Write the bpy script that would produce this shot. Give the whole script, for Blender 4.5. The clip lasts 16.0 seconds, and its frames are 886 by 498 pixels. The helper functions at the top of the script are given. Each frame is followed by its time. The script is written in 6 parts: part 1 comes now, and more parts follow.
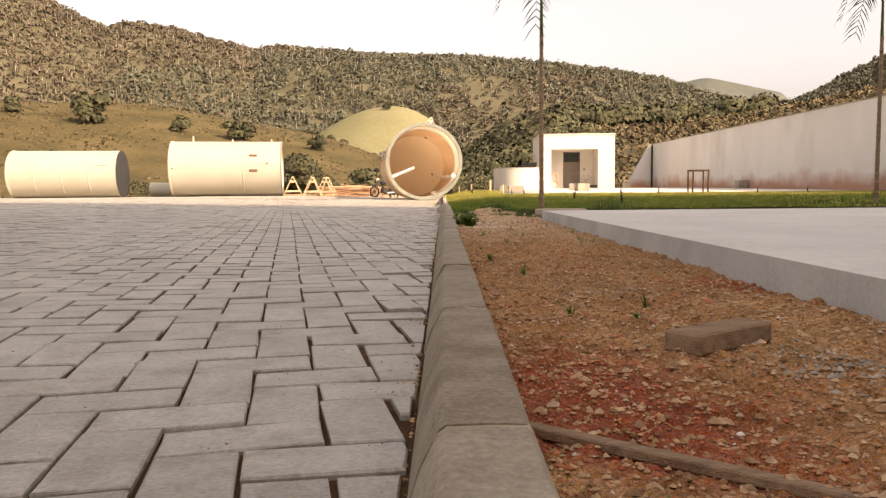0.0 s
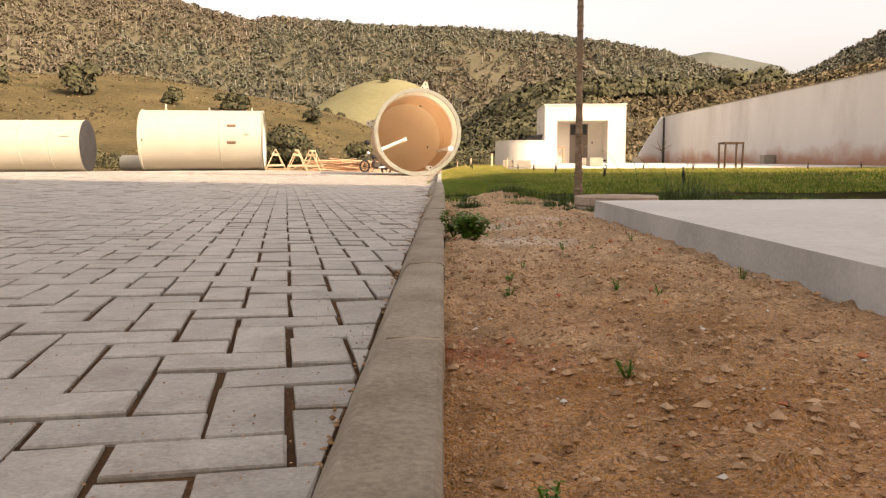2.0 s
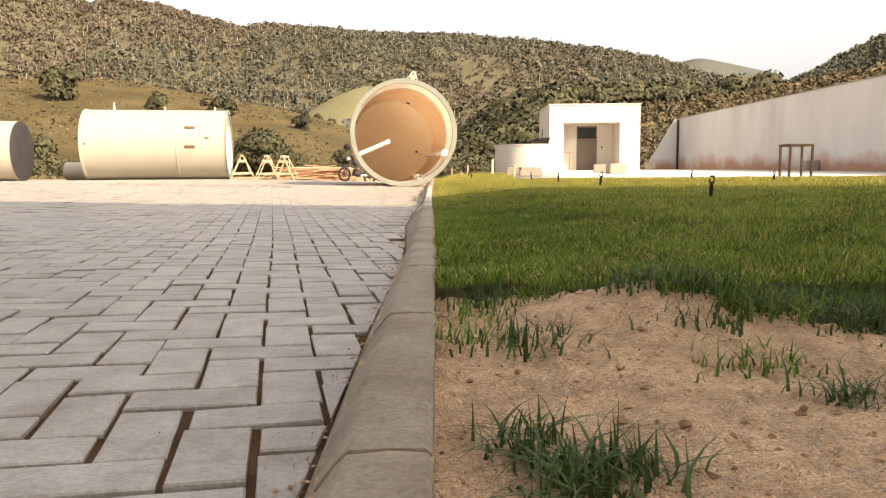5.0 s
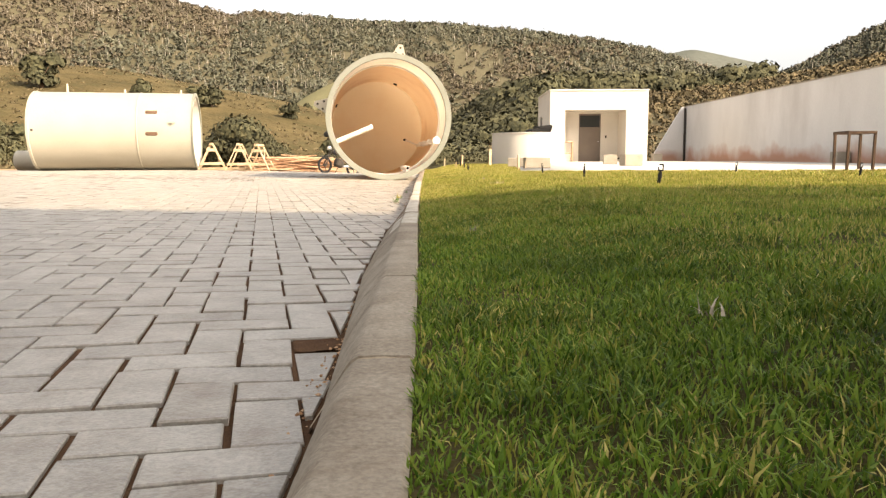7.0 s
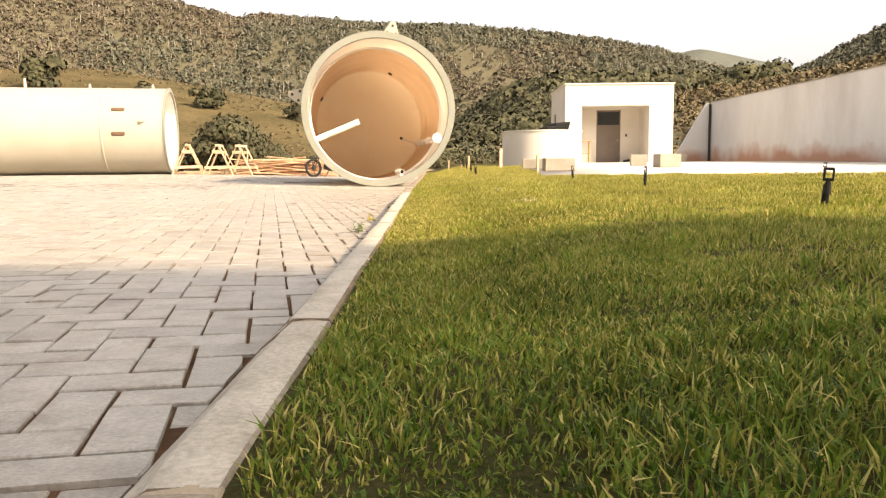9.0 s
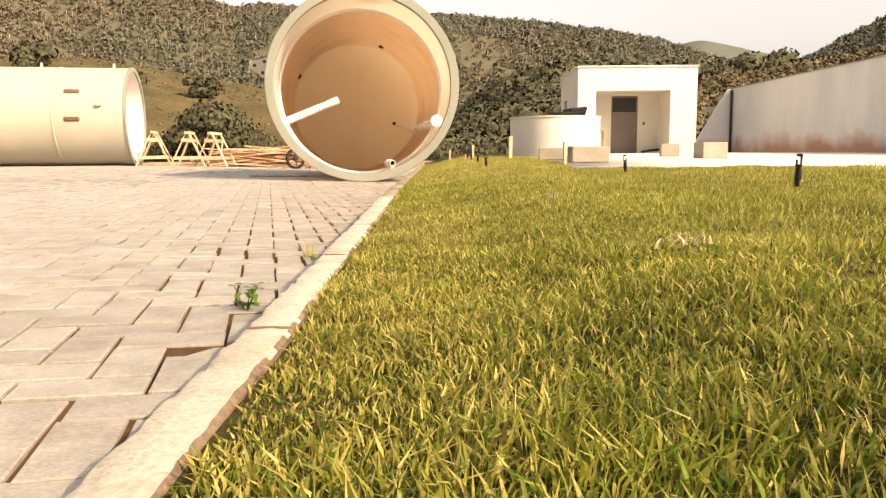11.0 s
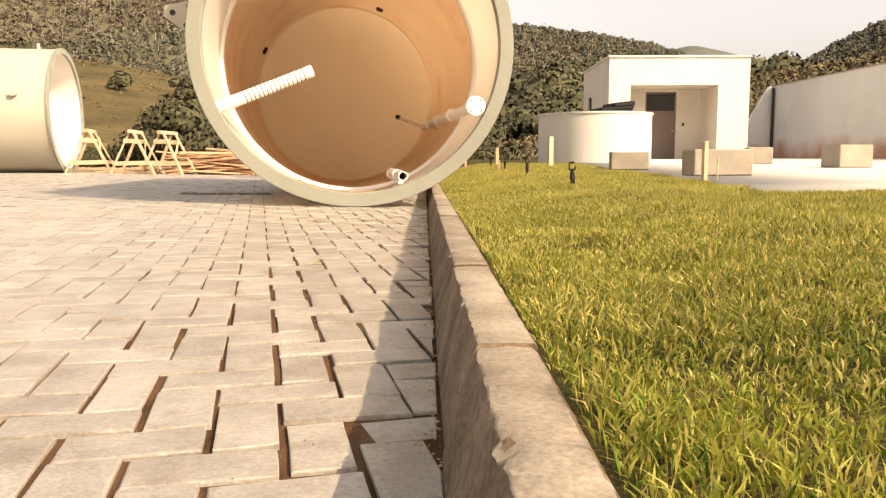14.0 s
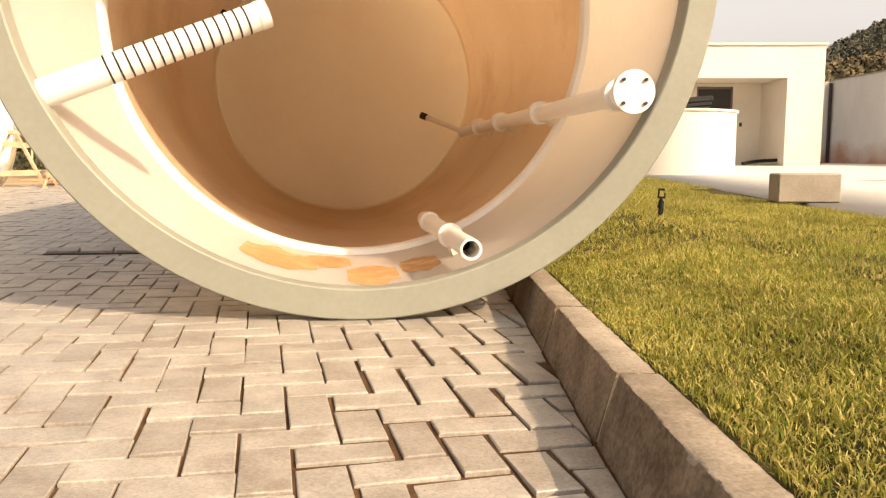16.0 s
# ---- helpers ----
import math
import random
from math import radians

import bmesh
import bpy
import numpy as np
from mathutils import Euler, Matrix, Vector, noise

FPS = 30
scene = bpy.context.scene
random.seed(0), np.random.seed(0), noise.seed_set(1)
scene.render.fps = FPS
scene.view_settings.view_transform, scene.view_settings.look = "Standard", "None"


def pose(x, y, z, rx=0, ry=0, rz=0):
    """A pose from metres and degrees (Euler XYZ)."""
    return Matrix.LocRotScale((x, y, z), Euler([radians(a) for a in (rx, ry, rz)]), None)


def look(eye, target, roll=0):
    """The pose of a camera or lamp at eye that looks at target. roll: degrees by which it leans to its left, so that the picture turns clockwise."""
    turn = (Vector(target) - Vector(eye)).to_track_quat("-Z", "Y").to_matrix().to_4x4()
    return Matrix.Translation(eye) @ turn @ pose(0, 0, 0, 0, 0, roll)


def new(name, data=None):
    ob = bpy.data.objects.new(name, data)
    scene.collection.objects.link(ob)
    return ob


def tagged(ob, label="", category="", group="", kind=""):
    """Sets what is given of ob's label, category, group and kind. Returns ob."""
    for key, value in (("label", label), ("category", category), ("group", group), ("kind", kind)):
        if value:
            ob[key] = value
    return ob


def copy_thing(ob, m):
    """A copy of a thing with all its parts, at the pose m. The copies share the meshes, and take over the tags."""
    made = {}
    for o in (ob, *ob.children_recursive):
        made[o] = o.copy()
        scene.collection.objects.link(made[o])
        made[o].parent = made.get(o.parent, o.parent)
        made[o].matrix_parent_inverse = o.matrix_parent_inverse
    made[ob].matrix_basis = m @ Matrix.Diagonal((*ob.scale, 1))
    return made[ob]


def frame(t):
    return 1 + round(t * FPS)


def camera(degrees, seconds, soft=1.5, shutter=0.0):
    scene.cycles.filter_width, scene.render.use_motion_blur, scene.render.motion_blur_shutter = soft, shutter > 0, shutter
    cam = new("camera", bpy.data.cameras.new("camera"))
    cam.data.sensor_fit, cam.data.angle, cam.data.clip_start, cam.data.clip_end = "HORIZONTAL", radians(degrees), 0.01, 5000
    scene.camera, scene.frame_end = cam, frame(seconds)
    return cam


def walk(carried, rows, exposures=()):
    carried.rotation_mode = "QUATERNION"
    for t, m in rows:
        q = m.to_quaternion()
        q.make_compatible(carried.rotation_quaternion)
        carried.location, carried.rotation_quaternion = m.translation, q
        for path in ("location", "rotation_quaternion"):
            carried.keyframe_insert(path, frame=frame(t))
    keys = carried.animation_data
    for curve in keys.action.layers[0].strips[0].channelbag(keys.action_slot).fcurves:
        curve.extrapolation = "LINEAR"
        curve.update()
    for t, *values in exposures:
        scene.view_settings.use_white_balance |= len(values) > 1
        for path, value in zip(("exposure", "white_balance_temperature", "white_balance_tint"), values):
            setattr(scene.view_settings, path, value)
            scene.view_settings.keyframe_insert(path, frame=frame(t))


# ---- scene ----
cam = camera(60.3, 16.0, 1.3)
PATH = [
    (0, (0.066, -2.303, 0.365), (0.065, -0.309, 0.215), -0.5),
    (0.5, (0.047, -1.547, 0.369), (0.065, 0.439, 0.126), -0.1),
    (1, (0.075, -0.74, 0.376), (0.087, 1.252, 0.198), -0.2),
    (1.5, (0.12, 0.102, 0.383), (0.133, 2.09, 0.166), -0.3),
    (2, (0.167, 1.054, 0.373), (0.169, 3.042, 0.157), -0.3),
    (2.5, (0.193, 1.889, 0.374), (0.206, 3.878, 0.163), -0.3),
    (3, (0.231, 2.684, 0.389), (0.251, 4.671, 0.162), -0.4),
    (3.5, (0.208, 3.552, 0.37), (0.211, 5.539, 0.139), -0.2),
    (4, (0.17, 4.387, 0.39), (0.188, 6.378, 0.205), -0.4),
    (6.5, (0.244, 8.304, 0.433), (0.267, 10.291, 0.208), -0.4),
    (7, (0.216, 9.056, 0.431), (0.26, 11.043, 0.208), -0.2),
    (7.5, (0.225, 9.774, 0.426), (0.241, 11.761, 0.206), -0.5),
    (8, (0.298, 10.594, 0.434), (0.33, 12.583, 0.224), -0.2),
    (8.5, (0.381, 11.472, 0.454), (0.405, 13.461, 0.241), -0.5),
    (11, (0.406, 15.341, 0.422), (0.432, 17.327, 0.181), -0.4),
    (11.5, (0.395, 16.066, 0.446), (0.432, 18.055, 0.243), -0.7),
    (12, (0.343, 16.82, 0.432), (0.368, 18.804, 0.187), -0.4),
    (12.5, (0.252, 17.667, 0.462), (0.293, 19.657, 0.268), -0.6),
    (13, (0.126, 18.518, 0.473), (0.163, 20.504, 0.239), -0.3),
    (13.5, (0.04, 19.295, 0.473), (0.083, 21.28, 0.236), -0.6),
    (14, (-0.009, 20.113, 0.466), (0.039, 22.1, 0.236), -0.2),
    (14.5, (-0.05, 21.044, 0.482), (-0.018, 23.033, 0.276), -0.3),
    (15, (-0.139, 22.037, 0.476), (-0.085, 24.022, 0.243), -0.2),
    (15.5, (-0.29, 23.082, 0.559), (-0.237, 25.069, 0.342), -0.2),
    (16, (-0.398, 24.128, 0.698), (-0.351, 26.113, 0.464), -0.1),
]
EXPOSURES = [(0, 1.2, 7700, 20), (4, 1.25, 7300, 16), (7, 1.38, 7000, 12), (8.5, 1.38, 7100, 13), (11, 1.15, 7650, 15.5), (14, 1.10, 7600, 15), (16, 0.97, 7650, 15.5)]
walk(cam, [(t, look(eye, target, roll)) for t, eye, target, roll in PATH], EXPOSURES)

# ---- light ----
SUN_SHIFT = (-1.18, 0.9)                      # ground shift of a shadow per metre of height
SUN_EL = math.atan(1 / math.hypot(*SUN_SHIFT))
SUN_AZ = math.atan2(-SUN_SHIFT[0], -SUN_SHIFT[1])   # from +y towards +x
world = bpy.data.worlds.new("sky_world")
scene.world = world
world.use_nodes = True
wn = world.node_tree.nodes
sky = wn.new("ShaderNodeTexSky")
sky.sky_type = 'NISHITA'
sky.sun_disc = False
sky.sun_elevation = SUN_EL
sky.sun_rotation = SUN_AZ
sky.air_density, sky.dust_density, sky.ozone_density = 1.0, 4.0, 1.0
wn["Background"].inputs["Strength"].default_value = 0.135
haze = wn.new("ShaderNodeHueSaturation")      # a hazy, whitish sky
haze.inputs["Saturation"].default_value = 0.25
world.node_tree.links.new(sky.outputs[0], haze.inputs["Color"])
world.node_tree.links.new(haze.outputs[0], wn["Background"].inputs["Color"])
sun = new("sun", bpy.data.lights.new("sun", 'SUN'))
sun.data.energy, sun.data.angle, sun.data.color = 3.3, radians(0.5), (1.0, 0.82, 0.60)
sun.matrix_world = look((0, 0, 60), (SUN_SHIFT[0], SUN_SHIFT[1], 59))


# ---- helpers of this scene ----
def smooth(a, b, v):
    v = min(1.0, max(0.0, (v - a) / (b - a)))
    return v * v * (3 - 2 * v)


def finish(bm, name, material, shade=False):
    me = bpy.data.meshes.new(name)
    bm.normal_update()
    bm.to_mesh(me)
    bm.free()
    for m in (material if isinstance(material, (list, tuple)) else [material]):
        me.materials.append(m)
    if shade:
        me.polygons.foreach_set("use_smooth", [True] * len(me.polygons))
        me.set_sharp_from_angle(angle=radians(40))
    return me


def part(name, bm, material, parent=None, label="", shade=False, at=None):
    ob = new(name, finish(bm, name, material, shade))
    if parent is not None:
        ob.parent = parent
    if at is not None:
        ob.matrix_basis = at
    if label:
        tagged(ob, label)
    return ob


def raw(name, verts, faces, material, parent=None, shade=False):
    """A mesh object from arrays of corners and faces."""
    me = bpy.data.meshes.new(name)
    me.from_pydata(verts if isinstance(verts, list) else verts.tolist(), [], faces if isinstance(faces, list) else faces.tolist())
    for m in (material if isinstance(material, (list, tuple)) else [material]):
        me.materials.append(m)
    if shade:
        me.polygons.foreach_set("use_smooth", [True] * len(me.polygons))
    ob = new(name, me)
    if parent is not None:
        ob.parent = parent
    return ob


def base(name, m, label, category, group="", kind=""):
    ob = new(name)
    ob.empty_display_size = 0.1
    ob.matrix_basis = m
    return tagged(ob, label, category, group, kind)


def box(bm, size, m=None, bevel=0.0):
    """A box of that size centred on the pose m, with its edges rounded off."""
    m = m or Matrix()
    made = bmesh.ops.create_cube(bm, size=1.0, matrix=m @ Matrix.Diagonal((*size, 1)))
    if bevel:
        edges = list({e for v in made["verts"] for e in v.link_edges})
        bmesh.ops.bevel(bm, geom=edges, offset=bevel, segments=1, affect='EDGES')
    return bm


def rod(bm, a, b, r, r2=None, seg=10):
    a, b = Vector(a), Vector(b)
    m = Matrix.Translation((a + b) / 2) @ (b - a).to_track_quat('Z', 'Y').to_matrix().to_4x4()
    bmesh.ops.create_cone(bm, cap_ends=True, segments=seg, radius1=r, radius2=r if r2 is None else r2, depth=(b - a).length, matrix=m)
    return bm


def beam(bm, a, b, w, h, bevel=0.0, roll=0.0):
    a, b = Vector(a), Vector(b)
    m = Matrix.Translation((a + b) / 2) @ (b - a).to_track_quat('Z', 'Y').to_matrix().to_4x4() @ pose(0, 0, 0, 0, 0, roll)
    return box(bm, (w, h, (b - a).length), m, bevel)


def lathe(bm, profile, seg=48, m=None, closed=False):
    """Turns (radius, height) pairs about z."""
    m = m or Matrix()
    rings = []
    for r, h in profile:
        rings.append([bm.verts.new(m @ Vector((r * math.cos(2 * math.pi * i / seg), r * math.sin(2 * math.pi * i / seg), h))) for i in range(seg)])
    pairs = list(zip(rings, rings[1:])) + ([(rings[-1], rings[0])] if closed else [])
    for a, b in pairs:
        for i in range(seg):
            j = (i + 1) % seg
            bm.faces.new((a[i], a[j], b[j], b[i]))
    return bm


# ---- materials ----
def surface(name, low, high, scale=6.0, rough=0.8, bump=0.3, grain=60.0, metal=0.0, island=0.0, stain=None, stain_scale=1.2, stain_amount=0.5, spec=0.5, stretch=None, translucent=0.0, per_object=0.0, grain_depth=0.01, pits=0.0, pit_scale=55.0):
    """A matt or glossy surface: two tones by a broad noise, fine grain as tone and relief, and stains of a shape of their own."""
    ma = bpy.data.materials.new(name)
    ma.use_nodes = True
    nt = ma.node_tree
    n, l = nt.nodes, nt.links
    b = n["Principled BSDF"]
    geo = n.new("ShaderNodeNewGeometry")
    pos = geo.outputs["Position"]
    if stretch:
        mp = n.new("ShaderNodeMapping")
        mp.inputs["Scale"].default_value = stretch
        l.new(pos, mp.inputs[0])
        pos = mp.outputs[0]
    broad = n.new("ShaderNodeTexNoise")
    broad.inputs["Scale"].default_value = scale
    broad.inputs["Detail"].default_value = 6
    fine = n.new("ShaderNodeTexNoise")
    fine.inputs["Scale"].default_value = grain
    fine.inputs["Detail"].default_value = 3
    l.new(pos, broad.inputs["Vector"])
    l.new(pos, fine.inputs["Vector"])
    add = n.new("ShaderNodeMath")
    add.operation = 'MULTIPLY_ADD'
    l.new(fine.outputs[0], add.inputs[0])
    add.inputs[1].default_value = 0.6
    l.new(broad.outputs[0], add.inputs[2])
    ramp = n.new("ShaderNodeMapRange")
    ramp.inputs["From Min"].default_value, ramp.inputs["From Max"].default_value = 0.5, 1.1
    l.new(add.outputs[0], ramp.inputs["Value"])
    fac = ramp.outputs[0]
    if island or per_object:
        src = geo.outputs["Random Per Island"]
        if per_object:
            info = n.new("ShaderNodeObjectInfo")
            src = info.outputs["Random"]
        k = island or per_object
        sh = n.new("ShaderNodeMath")
        sh.operation = 'MULTIPLY_ADD'
        l.new(src, sh.inputs[0])
        sh.inputs[1].default_value = k
        l.new(fac, sh.inputs[2])
        sh2 = n.new("ShaderNodeMath")
        sh2.operation = 'SUBTRACT'
        sh2.use_clamp = True
        l.new(sh.outputs[0], sh2.inputs[0])
        sh2.inputs[1].default_value = k / 2
        fac = sh2.outputs[0]
    mix = n.new("ShaderNodeMix")
    mix.data_type = 'RGBA'
    mix.inputs["A"].default_value, mix.inputs["B"].default_value = (*low, 1), (*high, 1)
    l.new(fac, mix.inputs["Factor"])
    col = mix.outputs["Result"]
    if stain:
        sn = n.new("ShaderNodeTexNoise")
        sn.inputs["Scale"].default_value, sn.inputs["Detail"].default_value = stain_scale, 8
        sn.inputs["Roughness"].default_value = 0.65
        l.new(pos, sn.inputs["Vector"])
        sr = n.new("ShaderNodeMapRange")
        sr.inputs["From Min"].default_value, sr.inputs["From Max"].default_value = 0.52, 0.72
        sr.inputs["To Max"].default_value = stain_amount
        l.new(sn.outputs[0], sr.inputs["Value"])
        m2 = n.new("ShaderNodeMix")
        m2.data_type = 'RGBA'
        m2.inputs["B"].default_value = (*stain, 1)
        l.new(col, m2.inputs["A"])
        l.new(sr.outputs[0], m2.inputs["Factor"])
        col = m2.outputs["Result"]
    if pits:
        pn = n.new("ShaderNodeTexNoise")
        pn.inputs["Scale"].default_value, pn.inputs["Detail"].default_value = pit_scale, 5
        pn.inputs["Roughness"].default_value = 0.7
        l.new(pos, pn.inputs["Vector"])
        pr = n.new("ShaderNodeMapRange")
        pr.inputs["From Min"].default_value, pr.inputs["From Max"].default_value = 0.36, 0.60
        pr.inputs["To Min"].default_value, pr.inputs["To Max"].default_value = 1 - pits, 1 + pits * 0.35
        l.new(pn.outputs[0], pr.inputs["Value"])
        hp = n.new("ShaderNodeHueSaturation")
        l.new(col, hp.inputs["Color"])
        l.new(pr.outputs[0], hp.inputs["Value"])
        col = hp.outputs[0]
    l.new(col, b.inputs["Base Color"])
    b.inputs["Roughness"].default_value = rough
    b.inputs["Metallic"].default_value = metal
    b.inputs["Specular IOR Level"].default_value = spec
    if bump:
        bp = n.new("ShaderNodeBump")
        bp.inputs["Strength"].default_value = bump
        bp.inputs["Distance"].default_value = grain_depth
        l.new(add.outputs[0], bp.inputs["Height"])
        l.new(bp.outputs[0], b.inputs["Normal"])
    if translucent:
        tr = n.new("ShaderNodeBsdfTranslucent")
        l.new(col, tr.inputs["Color"])
        ms = n.new("ShaderNodeMixShader")
        ms.inputs[0].default_value = translucent
        l.new(b.outputs[0], ms.inputs[1])
        l.new(tr.outputs[0], ms.inputs[2])
        l.new(ms.outputs[0], n["Material Output"].inputs["Surface"])
    return ma


def tri(name, colours, rough=0.8, by_object=False, noise_amount=0.25, scale=20.0, translucent=0.0, bump=0.0):
    """Separate small pieces, each of one colour out of a row of colours."""
    ma = bpy.data.materials.new(name)
    ma.use_nodes = True
    nt = ma.node_tree
    n, l = nt.nodes, nt.links
    b = n["Principled BSDF"]
    geo = n.new("ShaderNodeNewGeometry")
    src = geo.outputs["Random Per Island"]
    if by_object:
        src = n.new("ShaderNodeObjectInfo").outputs["Random"]
    ramp = n.new("ShaderNodeValToRGB")
    el = ramp.color_ramp.elements
    for i, c in enumerate(colours):
        e = el[i] if i < 2 else el.new(0.5)
        e.position = i / (len(colours) - 1)
        e.color = (*c, 1)
    for i, e in enumerate(sorted(el, key=lambda q: q.position)):
        e.position = i / (len(colours) - 1)
    for i, c in enumerate(colours):
        el[i].color = (*c, 1)
    l.new(src, ramp.inputs[0])
    no = n.new("ShaderNodeTexNoise")
    no.inputs["Scale"].default_value, no.inputs["Detail"].default_value = scale, 4
    l.new(geo.outputs["Position"], no.inputs["Vector"])
    hs = n.new("ShaderNodeHueSaturation")
    mr = n.new("ShaderNodeMapRange")
    mr.inputs["From Min"].default_value, mr.inputs["From Max"].default_value = 0.3, 0.7
    mr.inputs["To Min"].default_value, mr.inputs["To Max"].default_value = 1 - noise_amount, 1 + noise_amount
    l.new(no.outputs[0], mr.inputs["Value"])
    l.new(mr.outputs[0], hs.inputs["Value"])
    l.new(ramp.outputs[0], hs.inputs["Color"])
    l.new(hs.outputs[0], b.inputs["Base Color"])
    b.inputs["Roughness"].default_value = rough
    b.inputs["Specular IOR Level"].default_value = 0.3
    if bump:
        bp = n.new("ShaderNodeBump")
        bp.inputs["Strength"].default_value, bp.inputs["Distance"].default_value = bump, 0.01
        l.new(no.outputs[0], bp.inputs["Height"])
        l.new(bp.outputs[0], b.inputs["Normal"])
    if translucent:
        tr = n.new("ShaderNodeBsdfTranslucent")
        l.new(hs.outputs[0], tr.inputs["Color"])
        ms = n.new("ShaderNodeMixShader")
        ms.inputs[0].default_value = translucent
        l.new(b.outputs[0], ms.inputs[1])
        l.new(tr.outputs[0], ms.inputs[2])
        l.new(ms.outputs[0], n["Material Output"].inputs["Surface"])
    return ma


M_PAVER = surface("paver_concrete", (0.255, 0.225, 0.187), (0.445, 0.415, 0.362), scale=9, rough=0.4, bump=1.0, grain=150, island=0.45, stain=(0.19, 0.14, 0.098), stain_scale=7, stain_amount=0.65, spec=0.6, grain_depth=0.003, pits=0.2, pit_scale=80)
M_PAVER_ONE = surface("paver_concrete_single", (0.255, 0.225, 0.187), (0.445, 0.415, 0.362), scale=9, rough=0.45, bump=1.0, grain=150, per_object=0.45, stain=(0.19, 0.14, 0.098), stain_scale=7, stain_amount=0.65, spec=0.6, grain_depth=0.003, pits=0.2, pit_scale=80)
M_JOINT = surface("joint_sand", (0.045, 0.024, 0.013), (0.165, 0.092, 0.05), scale=7, rough=1.0, bump=0.9, grain=240, spec=0.1)
M_KERB = surface("kerb_concrete", (0.21, 0.168, 0.122), (0.385, 0.33, 0.258), scale=6, rough=0.9, bump=0.7, grain=120, per_object=0.3, stain=(0.15, 0.105, 0.065), stain_scale=3.2, stain_amount=0.8, spec=0.3, grain_depth=0.004, pits=0.2, pit_scale=90)
# Sun on the kerb's top is put into this paler concrete.
M_KERB_TOP = surface("sunlit_kerb_top", (0.40, 0.355, 0.285), (0.58, 0.53, 0.445), scale=9, rough=0.9, bump=0.8, grain=110, per_object=0.2, stain=(0.26, 0.20, 0.14), stain_scale=5, stain_amount=0.7, spec=0.3, grain_depth=0.005, pits=0.2, pit_scale=80)
# Mud brown, made darker to carry the shadow side of the kerb.
M_KERB_OLD = surface("muddy_shaded_kerb", (0.125, 0.085, 0.054), (0.285, 0.215, 0.15), scale=7, rough=0.95, bump=1.0, grain=70, per_object=0.25, stain=(0.10, 0.065, 0.04), stain_scale=4.5, stain_amount=0.8, spec=0.2, grain_depth=0.008, pits=0.3, pit_scale=60)
M_MORTAR = surface("kerb_mortar", (0.30, 0.235, 0.165), (0.45, 0.37, 0.27), scale=14, rough=1.0, bump=0.9, grain=150, spec=0.1, grain_depth=0.005)


def soil_material():
    """Gravelly soil: orange-brown, paler and sandier farther along, with spilt red earth."""
    ma = surface("soil", (0.32, 0.155, 0.06), (0.58, 0.325, 0.155), scale=3.0, rough=1.0, bump=1.0, grain=120, stain=(0.40, 0.17, 0.07), stain_scale=2.2, stain_amount=0.85, spec=0.1, grain_depth=0.015)
    n, l = ma.node_tree.nodes, ma.node_tree.links
    b = n["Principled BSDF"]
    col = b.inputs["Base Color"].links[0].from_socket
    geo = n.new("ShaderNodeNewGeometry")
    sep = n.new("ShaderNodeSeparateXYZ")
    l.new(geo.outputs["Position"], sep.inputs[0])
    no = n.new("ShaderNodeTexNoise")
    no.inputs["Scale"].default_value, no.inputs["Detail"].default_value = 2.3, 6
    l.new(geo.outputs["Position"], no.inputs["Vector"])
    jit = n.new("ShaderNodeMath")
    jit.operation = 'MULTIPLY_ADD'
    l.new(no.outputs[0], jit.inputs[0])
    jit.inputs[1].default_value = 3.2
    l.new(sep.outputs["Y"], jit.inputs[2])
    sand = n.new("ShaderNodeMapRange")
    sand.inputs["From Min"].default_value, sand.inputs["From Max"].default_value = 3.4, 5.2
    sand.inputs["To Max"].default_value = 0.62
    l.new(jit.outputs[0], sand.inputs["Value"])
    m1 = n.new("ShaderNodeMix")
    m1.data_type = 'RGBA'
    m1.inputs["B"].default_value = (0.66, 0.49, 0.32, 1)
    l.new(col, m1.inputs["A"])
    l.new(sand.outputs[0], m1.inputs["Factor"])
    col = m1.outputs["Result"]
    red, chalk = (0.36, 0.075, 0.04, 1), (0.72, 0.63, 0.51, 1)
    for (x, y, r, tint) in ((0.268, -1.189, 0.36, red), (0.618, 0.73, 0.14, red), (1.038, 0.18, 0.2, red), (1.297, 4.412, 0.22, red), (1.304, 2.23, 0.24, red), (1.36, 1.644, 0.2, red), (0.253, 2.37, 0.14, red), (0.519, 5.0, 0.24, chalk), (0.502, 4.236, 0.18, chalk), (0.723, 5.684, 0.2, chalk)):
        v = n.new("ShaderNodeVectorMath")
        v.operation = 'DISTANCE'
        v.inputs[1].default_value = (x, y, 0.035)
        l.new(geo.outputs["Position"], v.inputs[0])
        w = n.new("ShaderNodeMath")
        w.operation = 'MULTIPLY_ADD'
        l.new(no.outputs[0], w.inputs[0])
        w.inputs[1].default_value = 0.75
        l.new(v.outputs["Value"], w.inputs[2])
        f = n.new("ShaderNodeMapRange")
        f.inputs["From Min"].default_value, f.inputs["From Max"].default_value = r + 0.43, r + 0.20
        f.inputs["To Max"].default_value = 0.8
        l.new(w.outputs[0], f.inputs["Value"])
        m2 = n.new("ShaderNodeMix")
        m2.data_type = 'RGBA'
        m2.inputs["B"].default_value = tint
        l.new(col, m2.inputs["A"])
        l.new(f.outputs[0], m2.inputs["Factor"])
        col = m2.outputs["Result"]
    # loose grit: cells of their own tone, standing proud
    vo = n.new("ShaderNodeTexVoronoi")
    vo.inputs["Scale"].default_value = 250
    l.new(geo.outputs["Position"], vo.inputs["Vector"])
    vb = n.new("ShaderNodeTexVoronoi")
    vb.inputs["Scale"].default_value = 30
    l.new(geo.outputs["Position"], vb.inputs["Vector"])
